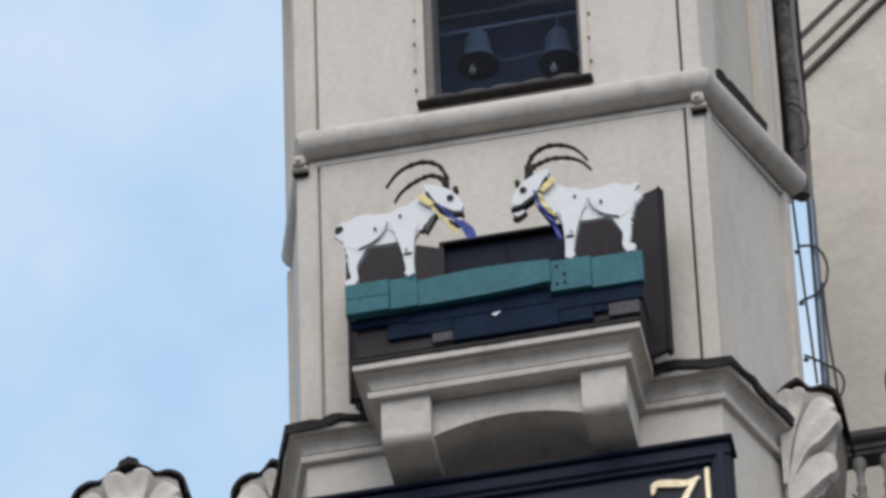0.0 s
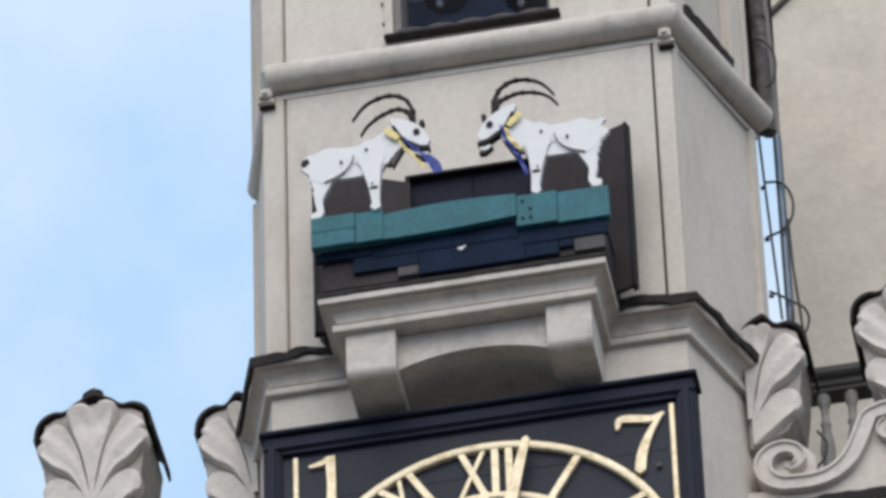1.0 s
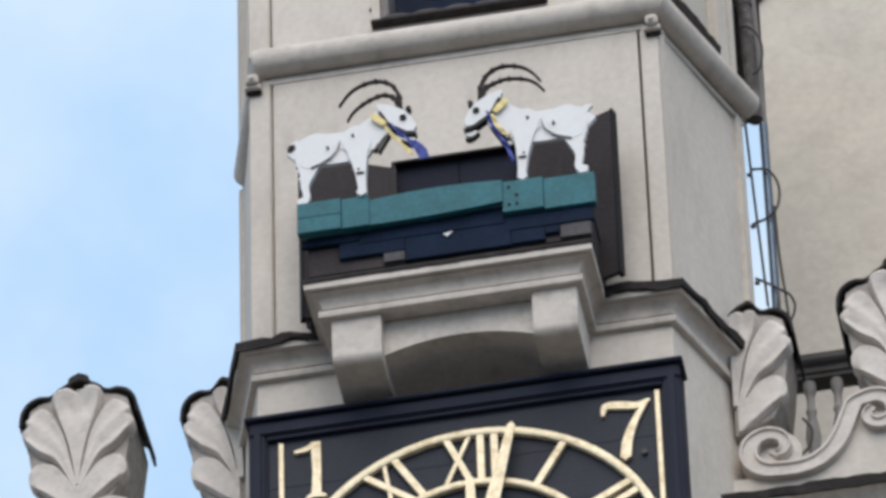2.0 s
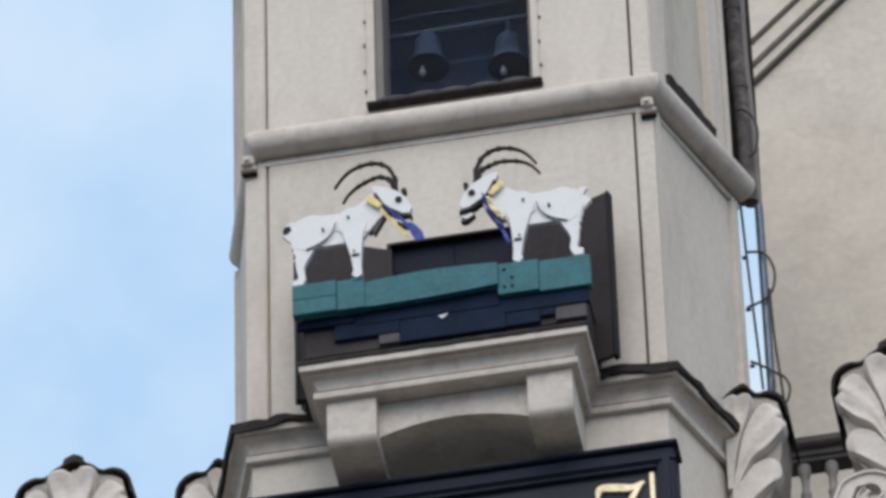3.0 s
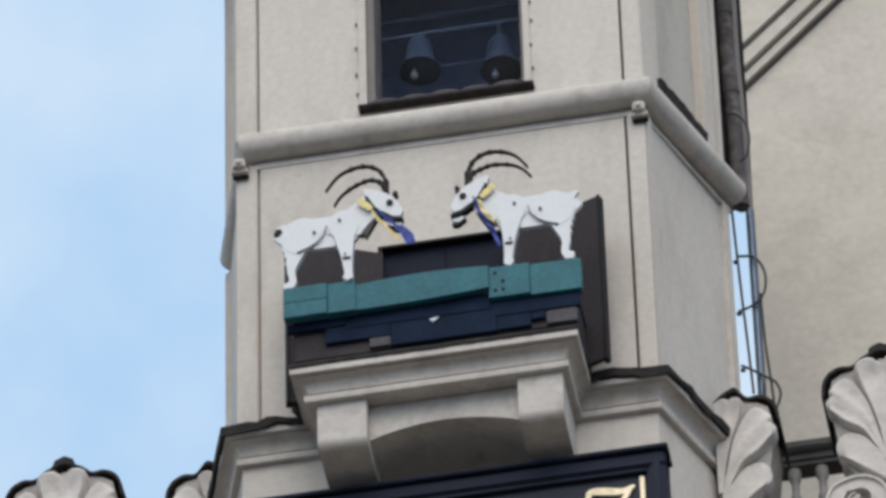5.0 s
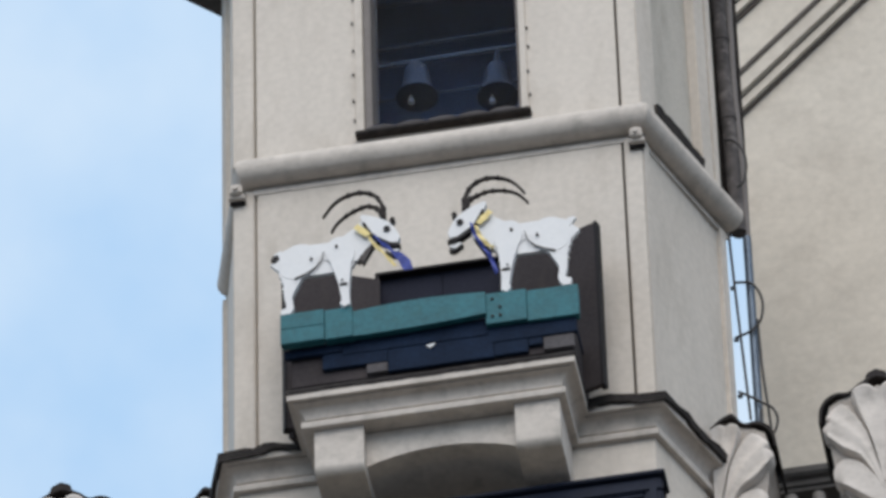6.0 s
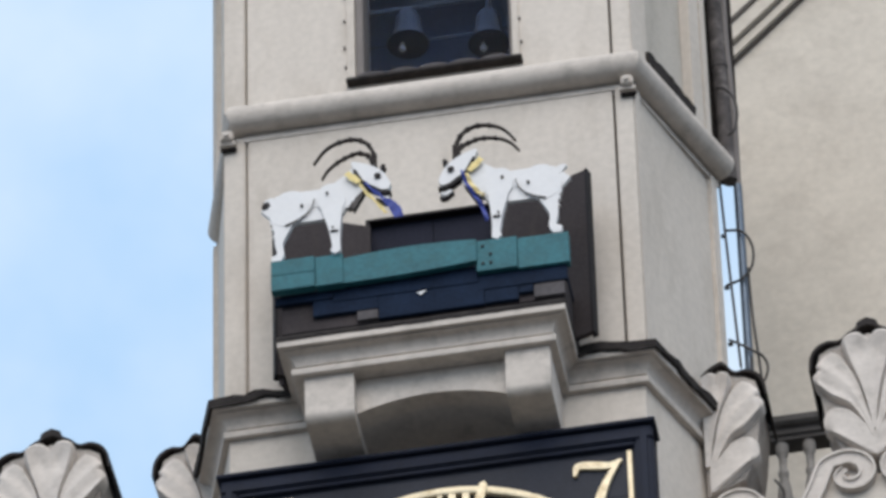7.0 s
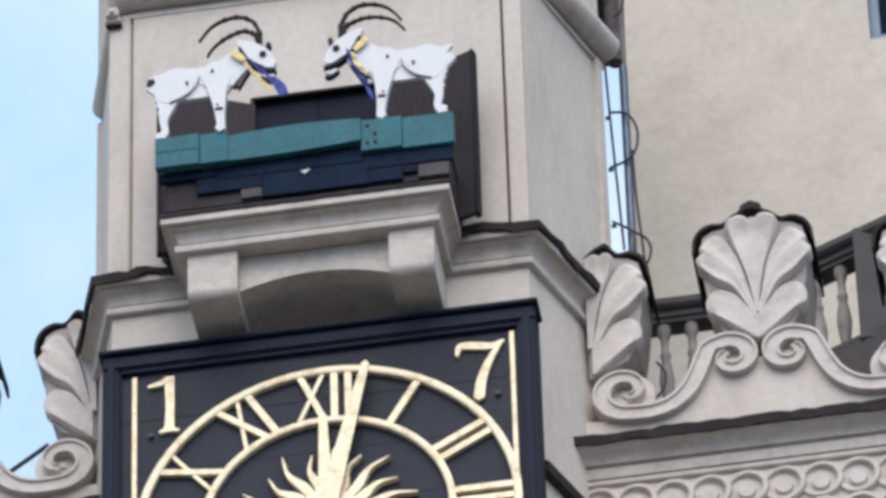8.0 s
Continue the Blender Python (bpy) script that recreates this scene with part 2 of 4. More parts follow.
def stroke(bm, pts, widths, y0, y1, mat=0, n=6, round_ends=True):
    """A flat band of changing width along a curve in x and z, with thickness from y0 to y1."""
    line = smooth_line([(p[0], p[1], w) for p, w in zip(pts, widths)], n) if n > 1 else [Vector((p[0], p[1], w)) for p, w in zip(pts, widths)]
    left, right = [], []
    m = len(line)
    for i, q in enumerate(line):
        d = (line[min(i + 1, m - 1)] - line[max(i - 1, 0)]).to_2d().normalized()
        nrm = Vector((-d.y, d.x))
        left.append(q.to_2d() + nrm * q.z / 2)
        right.append(q.to_2d() - nrm * q.z / 2)
    ring = None
    start, end = [], []
    if round_ends:
        for (c, d, lst) in ((line[0], (line[0] - line[1]).to_2d(), start), (line[-1], (line[-1] - line[-2]).to_2d(), end)):
            d = d.normalized()
            lst.append(c.to_2d() + d * c.z * 0.42)
    sides = []
    for y in (y0, y1):
        sides.append(([bm.verts.new((p.x, y, p.y)) for p in left], [bm.verts.new((p.x, y, p.y)) for p in right],
                      [bm.verts.new((p.x, y, p.y)) for p in start], [bm.verts.new((p.x, y, p.y)) for p in end]))
    fs = []
    for (l_, r_, s_, e_) in sides:
        for i in range(m - 1):
            fs.append(bm.faces.new((l_[i], l_[i + 1], r_[i + 1], r_[i])))
        if s_:
            fs.append(bm.faces.new((s_[0], l_[0], r_[0])))
            fs.append(bm.faces.new((e_[0], r_[-1], l_[-1])))
    (la, ra, sa, ea), (lb, rb, sb, eb) = sides
    loop_a = la + ea + ra[::-1] + sa
    loop_b = lb + eb + rb[::-1] + sb
    for i in range(len(loop_a)):
        j = (i + 1) % len(loop_a)
        fs.append(bm.faces.new((loop_a[i], loop_a[j], loop_b[j], loop_b[i])))
    for f in fs:
        f.material_index = mat


def disc(bm, cx, cz, rx, rz, y0, y1, turn=0.0, n=20, mat=0):
    c, s = math.cos(radians(turn)), math.sin(radians(turn))
    pts = []
    for i in range(n):
        u, v = rx * math.cos(2 * math.pi * i / n), rz * math.sin(2 * math.pi * i / n)
        pts.append((cx + u * c - v * s, cz + u * s + v * c))
    plate(bm, pts, y0, y1, mat)


def tube(bm, pts, r, sides=10, mat=0, radii=None):
    """A round rod along a line of points."""
    pts = [Vector(p) for p in pts]
    rings = []
    for i, p in enumerate(pts):
        d = (pts[min(i + 1, len(pts) - 1)] - pts[max(i - 1, 0)]).normalized()
        u = d.cross(Vector((0, 1, 0.02)))
        u = u.normalized() if u.length > 1e-3 else Vector((1, 0, 0))
        v = d.cross(u)
        rr = radii[i] if radii else r
        rings.append([bm.verts.new(p + rr * (u * math.cos(2 * math.pi * k / sides) + v * math.sin(2 * math.pi * k / sides))) for k in range(sides)])
    for a_, b_ in zip(rings, rings[1:]):
        for k in range(sides):
            bm.faces.new((a_[k], a_[(k + 1) % sides], b_[(k + 1) % sides], b_[k])).material_index = mat
    bm.faces.new(rings[0][::-1]).material_index = mat
    bm.faces.new(rings[-1]).material_index = mat


def turned(bm, cx, cy, profile, sides=20):
    """A lathed solid about an upright axis: profile of (radius, z)."""
    rings = [[bm.verts.new((cx + r * math.cos(2 * math.pi * k / sides), cy + r * math.sin(2 * math.pi * k / sides), z)) for k in range(sides)] for r, z in profile]
    for a_, b_ in zip(rings, rings[1:]):
        for k in range(sides):
            bm.faces.new((a_[k], a_[(k + 1) % sides], b_[(k + 1) % sides], b_[k]))
    bm.faces.new(rings[0][::-1])
    bm.faces.new(rings[-1])


def holed(bm, x0, x1, z0, z1, hx0, hx1, hz0, hz1, y0, y1):
    """An upright slab with a rectangular opening through it."""
    vs = {}
    for y in (y0, y1):
        for i, x in enumerate((x0, hx0, hx1, x1)):
            for k, z in enumerate((z0, hz0, hz1, z1)):
                vs[y, i, k] = bm.verts.new((x, y, z))
    for i in range(3):
        for k in range(3):
            if (i, k) != (1, 1):
                for y in (y0, y1):
                    bm.faces.new((vs[y, i, k], vs[y, i + 1, k], vs[y, i + 1, k + 1], vs[y, i, k + 1]))
    rim = [(i, 0) for i in range(3)] + [(3, k) for k in range(3)] + [(i, 3) for i in range(3, 0, -1)] + [(0, k) for k in range(3, 0, -1)]
    for loop in (rim, [(1, 1), (2, 1), (2, 2), (1, 2)]):
        for p, q in zip(loop, loop[1:] + loop[:1]):
            bm.faces.new((vs[y0, *p], vs[y0, *q], vs[y1, *q], vs[y1, *p]))


# ------------------------------------------------------------------ ground and the hall below
bm = bmesh.new()
bmesh.ops.create_grid(bm, x_segments=24, y_segments=24, size=1500)
tagged(part("ground", bm, PAVING), "grey granite paving of the market square", "ground", kind="structure")

bm = bmesh.new()
box(bm, -12, 12, 0.55, 14, 0, 25.2)
tagged(part("wall_front", bm, BRICKS), "plain plastered front of the town hall", "wall", kind="structure")

# ------------------------------------------------------------------ the turret
CW = 1.118          # half width of the front
ER, EL = 0.315, 0.225  # how far the two side faces splay outwards over their depth
ZF = {1: ER / 0.82, -1: EL / 0.82}
STRING = [(-1.265, 0.82), (-1.005, 0.0), (1.09, 0.0), (1.441, 0.86)]
turret = thing("clock_turret", "grey-beige plastered clock turret with round string moulding", "turret", (0, 0.6, 25.2))


def tpart(name, bm, mats, label="", smooth=False, parent=None):
    """A part of the turret, given in world coordinates."""
    bmesh.ops.translate(bm, vec=(0, -0.6, -25.2), verts=bm.verts)
    return part(name, bm, mats, parent or turret, label, smooth)


def inset_plan(d):
    return [(-CW - EL + d, 0.82), (-CW + d * 0.7, d), (CW - d * 0.7, d), (CW + ER - d, 0.82)] + [(1.12, 1.6), (-1.05, 1.6)]


HX0, HX1, HZ0, HZ1 = -0.355, 0.355, 27.35, 28.28   # stage opening
WX0, WX1, WZ0, WZ1 = -0.392, 0.470, 29.34, 31.2    # bell window

# core walls and their openings
CORE = 0.035
bm = bmesh.new()
holed(bm, -1.09, 1.09, 26.9, 29.1, HX0, HX1, HZ0, HZ1, CORE, 0.25)
tpart("lower_shaft_core", bm, SOOT)
bm = bmesh.new()
holed(bm, -1.09, 1.09, 29.104, 31.9, WX0, WX1, WZ0, WZ1, CORE, 0.25)
tpart("upper_shaft_core", bm, SOOT)


def side_wall(sgn, z0, z1, u0, u1, out, thick):
    """Slab along a splayed side face between depths u0 and u1."""
    b = bmesh.new()
    d = Vector((ZF[sgn], 1.0)).normalized()
    nrm = Vector((d.y, -d.x))
    pts = []
    for u, o in ((u0, out), (u1, out), (u1, out - thick), (u0, out - thick)):
        p = Vector((CW - 0.005, 0.0)) + d * (u * 0.87) + nrm * o
        pts.append((sgn * p.x, p.y))
    prism(b, pts, z0, z1)
    return b


for sgn in (-1, 1):
    tpart("side_wall", side_wall(sgn, 26.9, 29.1, 0.0, 1.0, -0.02, 0.2), PLASTER)
    tpart("side_wall", side_wall(sgn, 29.1, 31.9, 0.0, 1.0, -0.06, 0.2), PANEL_SHADE)
    # corner strips
    for z0, z1 in ((27.0, 29.0), (29.2, 31.9)):
        b = bmesh.new()
        x0, x1 = sorted((sgn * (1.012 if sgn > 0 else 1.0), sgn * CW))
        prism(b, [(x0, -0.008), (x1, -0.008), (x1, 0.06), (x0, 0.06)], z0, z1)
        bmesh.ops.bevel(b, geom=[e_ for e_ in b.edges if abs(e_.verts[0].co.z - e_.verts[1].co.z) > 0.5], offset=0.008, segments=2, affect="EDGES")
        tpart("corner_strip", b, PLASTER)
    tpart("corner_strip", side_wall(sgn, 29.2, 31.9, 0.0, 0.20, 0.004, 0.1), PLASTER)
    tpart("corner_strip", side_wall(sgn, 29.2, 31.9, 0.80, 0.925, 0.0, 0.1), PLASTER)
    tpart("corner_strip", side_wall(sgn, 29.2, 31.9, 0.94, 1.0, 0.006, 0.1), PLASTER)
    tpart("corner_strip", side_wall(sgn, 27.0, 29.0, 0.95, 1.02, 0.006, 0.1), PLASTER)
    tpart("corner_strip", side_wall(sgn, 27.0, 29.0, 0.004, 0.085, -0.004, 0.05), PLASTER)
    tpart("corner_joint", side_wall(sgn, 27.0, 29.0, 0.086, 0.100, -0.016, 0.05), SOOT)

bm = bmesh.new()
prism(bm, [(CW + ER - 0.02, 0.80), (1.12, 1.6), (-1.05, 1.6), (-CW - EL + 0.02, 0.80), (-1.2, 0.75), (-0.95, 1.45), (1.0, 1.45), (1.3, 0.75)], 26.9, 31.9)
tpart("back_wall", bm, PLASTER)

# front panels between the strips, with the openings cut out
PX = 0.997
bm = bmesh.new()
holed(bm, -0.985, PX, 27.0, 29.0, HX0, HX1, HZ0, HZ1, 0.0, 0.031)
tpart("front_panel", bm, PLASTER)
bm = bmesh.new()
holed(bm, -0.985, PX, 29.2, 31.9, WX0, WX1, WZ0, WZ1, 0.0, 0.031)
tpart("front_panel", bm, PLASTER)

# round string moulding with a fillet under it
bm = bmesh.new()
sweep(bm, STRING, [(-0.06, 29.22)] + [(0.030 + 0.079 * math.cos(radians(a_)), 29.106 + 0.086 * math.sin(radians(a_))) for a_ in range(110, -121, -15)] + [(0.006, 28.99), (0.006, 28.972), (-0.06, 28.972)])
tpart("string_moulding", bm, MOULD, "rounded string moulding with dirt streaks", smooth=True)
for sgn in (-1, 1):
    bm = bmesh.new()
    box(bm, sgn * 1.088 - 0.032, sgn * 1.088 + 0.032, -0.085, 0.0, 28.935, 29.0, 0.008)
    box(bm, sgn * 1.088 - 0.045, sgn * 1.088 + 0.045, -0.06, 0.0, 28.915, 28.945, 0.004)
    disc(bm, sgn * 1.088, 28.968, 0.016, 0.016, -0.098, -0.06, n=8)
    tpart("bracket_lug", bm, MOULD, "small square stone lug")
    # dark surround drawn behind the lug
    tpart("lug_surround", boxed(sgn * 1.088 - 0.042, sgn * 1.088 + 0.042, -0.035, -0.009, 28.90, 28.99, bevel=0.004), ZINC, "dark surround behind the lug")
# ragged felt strip on the side above the moulding
for sgn in (1,):
    bm = bmesh.new()
    rnd = random.Random(4)
    z_ = ZF[sgn]
    way = [(sgn * 1.09 + sgn * z_ * u, u) for u in (0.15 + 0.04 * i for i in range(13))]
    if sgn < 0:
        way = way[::-1]
    sweep(bm, way, [(-0.07, 29.290), (0.040, 29.282), (0.048, 29.360), (-0.07, 29.390), (-0.07, 29.290)], jitter=lambda i, k: rnd.uniform(-0.014, 0.016))
    tpart("flashing", bm, ZINC, "ragged dark roofing felt strip")

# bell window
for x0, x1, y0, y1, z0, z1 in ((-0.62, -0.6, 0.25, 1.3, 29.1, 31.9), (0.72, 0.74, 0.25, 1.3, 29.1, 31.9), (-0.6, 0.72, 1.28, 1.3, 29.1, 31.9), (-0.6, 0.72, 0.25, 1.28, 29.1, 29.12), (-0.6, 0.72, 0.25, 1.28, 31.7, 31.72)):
    tpart("chamber_wall", boxed(x0, x1, y0, y1, z0, z1), SKY_NAVY)
window = tpart("window", boxed(WX0 - 0.005, WX1 + 0.005, 0.09, 0.12, WZ0 - 0.01, WZ0 + 0.035, bevel=0.004), FRAME)
bm = bmesh.new()
box(bm, WX0 + 0.002, WX0 + 0.045, 0.004, 0.22, WZ0, WZ1, 0.004)
tpart("window_frame", bm, FRAME, "grey-brown timber reveal", parent=window)
bm = bmesh.new()
box(bm, WX1 - 0.02, WX1 - 0.002, 0.03, 0.22, WZ0, WZ1, 0.004)
tpart("window_frame", bm, FRAME, "grey-brown timber reveal", parent=window)
bm = bmesh.new()
box(bm, WX0 - 0.045, WX1 + 0.055, -0.055, 0.03, 29.272, 29.302, 0.006)
tpart("window_sill", bm, ZINC, "dark bitumen-covered sill", parent=window)
bm = bmesh.new()
SW = WX1 - WX0 - 0.02
hump = [(WX0 + 0.01 + SW * i / 50, 29.306 + 0.026 * abs(math.sin(math.pi * 5 * i / 50)) ** 0.7) for i in range(51)]
plate(bm, hump + [(WX1 - 0.01, 29.30), (WX0 + 0.01, 29.30)], -0.044, 0.06)
tpart("sill_felt", bm, BATTEN, "grey wavy felt edge on the sill", parent=window)
for x0, x1 in ((WX0 - 0.045, WX0), (WX1, WX1 + 0.040)):
    bm = bmesh.new()
    box(bm, x0, x1, -0.012, 0.0, 29.31, 31.4, 0.004)
    tpart("cover_strip", bm, PLASTER, "painted sheet-metal cover strip", parent=window)
for x in (WX0 - 0.056, WX1 + 0.046):
    for k in range(9):
        bm = bmesh.new()
        disc(bm, x + random.uniform(-0.006, 0.006), 29.40 + k * 0.19 + random.uniform(-0.04, 0.04), 0.0065, 0.007, -0.016, 0.0, n=8)
        tpart("rivet", bm, FRAME, parent=window)
bm = bmesh.new()
box(bm, WX0 + 0.05, WX1 - 0.022, 0.10, 0.104, WZ0 + 0.035, WZ1)
pane = tpart("pane", bm, GLASS, parent=window)
pane.visible_shadow = False
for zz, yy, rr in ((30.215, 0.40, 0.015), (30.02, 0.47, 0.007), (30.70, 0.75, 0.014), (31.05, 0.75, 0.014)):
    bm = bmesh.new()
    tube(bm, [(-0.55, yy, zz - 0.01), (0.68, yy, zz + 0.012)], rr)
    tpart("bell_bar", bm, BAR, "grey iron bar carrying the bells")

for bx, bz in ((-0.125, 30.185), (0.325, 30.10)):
    bell = thing("bell", "small bronze bell hanging behind the window, its colour dimmed for the pane", "bell", (bx - 0.04, 0.40, bz), "bells behind the window")
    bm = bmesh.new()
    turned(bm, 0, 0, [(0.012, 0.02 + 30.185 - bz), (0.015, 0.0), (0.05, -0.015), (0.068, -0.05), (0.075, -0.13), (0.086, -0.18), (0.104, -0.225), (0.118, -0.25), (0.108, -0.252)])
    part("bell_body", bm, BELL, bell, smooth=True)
    bm = bmesh.new()
    turned(bm, -0.03, -0.02, [(0.007, -0.2), (0.007, -0.275), (0.016, -0.282), (0.020, -0.295), (0.016, -0.308), (0.006, -0.314)], 10)
    part("clapper", bm, CLAPPER, bell, "pale worn clapper", smooth=True)

# eaves
bm = bmesh.new()
EAVE = [(-1.43, 0.78), (-1.12, -0.04), (1.22, -0.12), (1.55, 0.80), (1.2, 1.75), (-0.60, 1.62)]
sweep(bm, EAVE, [(-0.25, 31.47), (0.0, 31.43), (0.12, 31.40), (0.14, 31.46), (0.14, 31.56), (-0.55, 32.1)], closed=True)
tpart("eaves", bm, ROOF, "dark projecting eaves")
bm = bmesh.new()
prism(bm, inset_plan(0.3), 31.9, 31.95)
tpart("roof", bm, ROOF)

# clock block and its cornice
BL = [(-1.40, 0.9), (-1.09, 0.0), (1.09, 0.0), (1.46, 0.9)]
bm = bmesh.new()
prism(bm, BL, 22.5, 26.46)
tpart("clock_block", bm, PLASTER)
NX0, NX1, NY = -0.60, 0.62, 0.16
for plan in ([(-1.40, 0.9), (-1.09, 0.0), (NX0, 0.0), (NX0, 0.9)], [(NX1, 0.9), (NX1, 0.0), (1.09, 0.0), (1.46, 0.9)], [(NX0, 0.9), (NX0, NY), (NX1, NY), (NX1, 0.9)]):
    bm = bmesh.new()
    prism(bm, plan, 26.46, 27.0)
    tpart("clock_block", bm, PLASTER)
CORNICE = [(-0.02, 26.843), (0.034, 26.842), (0.036, 26.847), (0.036, 26.880), (-0.014, 26.884), (-0.014, 26.903), (0.020, 26.905)] + [(0.018 + 0.058 * (1 - math.cos(radians(a_))), 26.904 + 0.070 * math.sin(radians(a_))) for a_ in range(15, 91, 15)] + [(0.068, 26.976), (0.068, 26.986), (0.098, 26.988), (0.100, 27.022), (-0.02, 27.03)]
bm = bmesh.new()
sweep(bm, BL, CORNICE)
tpart("base_cornice", bm, MOULD, smooth=True)
# ragged felt edge over the cornice
def dense(path, step=0.05):
    out = []
    for a_, b_ in zip(path, path[1:]):
        a_, b_ = Vector(a_), Vector(b_)
        n = max(1, int((b_ - a_).length / step))
        out += [tuple(a_.lerp(b_, i / n)) for i in range(n)]
    return out + [tuple(path[-1])]


rag = random.Random(11)
bm = bmesh.new()
sweep(bm, dense(BL), [(0.088, 27.012), (0.120, 27.004), (0.126, 27.048), (0.03, 27.105), (-0.03, 27.13)], jitter=lambda i, k: 0.014 * math.sin(i * 0.9) + rag.uniform(-0.012, 0.016) if k in (1, 2, 3) else rag.uniform(-0.004, 0.006))
tpart("flashing", bm, ZINC, "dark uneven sheet flashing")

bm = bmesh.new()
sweep(bm, [(1.10, 0.03), (1.30, 0.51)], [(-0.01, 25.47), (0.05, 25.47), (0.055, 25.53), (-0.01, 25.57), (-0.01, 25.47)])
tpart("side_ledge", bm, ZINC, "dark sheet-covered ledge beside the clock")

bm = bmesh.new()
box(bm, 1.103, 1.112, -0.007, 0.01, 27.13, 28.98)
tpart("corner_joint", bm, SOOT)

# console carrying the stage: the cornice breaks forward round it
KX0, KX1, KY = -0.642, 0.664, -0.408
bm = bmesh.new()
box(bm, KX0 + 0.004, KX1 - 0.004, KY + 0.004, 0.04, 26.85, 27.026)
CPATH_IN = [(KX0, 0.02), (KX0, KY), (KX1, KY), (KX1, 0.02)]
sweep(bm, CPATH_IN, CORNICE)
tpart("console_cornice", bm, MOULD, smooth=True)
for x0, x1 in ((-0.617, -0.360), (0.427, 0.660)):
    bm = bmesh.new()
    prof = [(-0.405, 26.845), (-0.405, 26.60)] + [(-0.405 + 0.05 * (1 - math.cos(radians(a_))), 26.60 - 0.05 * math.sin(radians(a_))) for a_ in range(15, 91, 15)] + [(0.15, 26.515), (0.15, 26.845)]
    lo, hi = [bm.verts.new((x0, y, z)) for y, z in prof], [bm.verts.new((x1, y, z)) for y, z in prof]
    bm.faces.new(lo)
    bm.faces.new(hi[::-1])
    for i in range(len(prof)):
        j = (i + 1) % len(prof)
        bm.faces.new((lo[i], hi[i], hi[j], lo[j]))
    tpart("corbel", bm, MOULD)
bm = bmesh.new()
N = 14
xs = [-0.360 + (0.427 + 0.360) * i / N for i in range(N + 1)]
outline = [(x, 26.619 + 0.075 * (1 - ((x - 0.0335) / 0.394) ** 2)) for x in xs] + [(0.427, 26.845), (-0.360, 26.845)]
plate(bm, outline, -0.330, 0.15)
tpart("arched_apron", bm, MOULD)
bm = bmesh.new()
lead = random.Random(31)
sweep(bm, dense(CPATH_IN), [(0.0, 27.030), (0.102, 27.022), (0.106, 27.038), (0.100, 27.058), (0.0, 27.074)], jitter=lambda i, k: lead.uniform(-0.003, 0.003))
tpart("console_sheet", bm, ZINC, "dark lead sheet over the console")
bm = bmesh.new()
prism(bm, [(-0.79, -0.20), (-0.765, -0.20), (-0.672, -0.002), (-0.70, -0.002)], 27.01, 27.24)
tpart("cheek_board", bm, DOOR, "brown-black board beside the console")

# stage interior
for x0, x1 in ((HX0, 0.0), (0.003, HX1)):
    tpart("hatch_board", boxed(x0, x1, 0.05, 0.08, HZ0, HZ1, bevel=0.003), RECESS)
for x0, x1, z0, z1 in ((HX0, HX0 + 0.02, HZ0, HZ1), (HX1 - 0.02, HX1, HZ0, HZ1), (HX0 + 0.02, HX1 - 0.02, HZ1 - 0.012, HZ1)):
    tpart("hatch_frame", boxed(x0, x1, 0.004, 0.25, z0, z1), BLACK, "black hatch frame")

# ------------------------------------------------------------------ hatch doors
def leaf(hx, fx, name_label):
    t = thing("hatch_door", name_label, "door", (hx, -0.004, 27.055), "doors of the stage hatch")
    d = Vector((fx - hx, -0.2)).normalized()
    ln = math.hypot(fx - hx, 0.2)
    nrm = Vector((d.y, -d.x)) * (1 if fx > hx else -1)
    bm = bmesh.new()
    q = [(0, 0), (d.x * ln, d.y * ln), (d.x * ln + nrm.x * 0.03, d.y * ln + nrm.y * 0.03), (nrm.x * 0.03, nrm.y * 0.03)]
    prism(bm, q, 0.0, 1.145)
    part("door_board", bm, DOOR, t)
    for u0, u1, z0, z1 in ((0.03, ln - 0.03, 0.10, 0.14), (0.03, ln - 0.03, 1.025, 1.065)):
        bm = bmesh.new()
        q = []
        for u, o in ((u0, -0.012), (u1, -0.012), (u1, 0.0), (u0, 0.0)):
            q.append((d.x * u + nrm.x * o, d.y * u + nrm.y * o))
        prism(bm, q, z0, z1)
        part("strap_hinge", bm, IRON, t)
    # black strip stands for the door's own thickness, drawn darker
    bm = bmesh.new()
    q = []
    for u, o in ((ln - 0.012, -0.016), (ln + 0.016, -0.016), (ln + 0.016, 0.034), (ln + 0.002, 0.034), (ln + 0.002, -0.002), (ln - 0.012, -0.002)):
        q.append((d.x * u + nrm.x * o, d.y * u + nrm.y * o))
    prism(bm, q, -0.006, 1.15)
    part("edge_strip", bm, BLACK, t, "black strip along the door's thickness")
    return t


leaf(0.335, 0.868, "dark brown hatch door folded open against the wall")
leaf(-0.335, -0.80, "dark brown hatch door folded open against the wall")

# ------------------------------------------------------------------ stage platform
stage = thing("stage_platform", "dark stage platform with teal-green front boards", "platform", (0.0185, -0.315, 27.030))


def spart(name, bm, mats, label=""):
    bmesh.ops.translate(bm, vec=(0, 0.2, -27.136), verts=bm.verts)
    return part(name, bm, mats, stage, label)


bm = bmesh.new()
box(bm, -0.735, 0.745, -0.378, 0.105, 27.183, 27.40, 0.006)
spart("deck_frame", bm, DOOR, "weathered brown-black deck frame")
bm = bmesh.new()
box(bm, -0.74, 0.75, -0.404, 0.08, 27.41, 27.44, 0.004)
spart("deck_board", bm, NAVY)
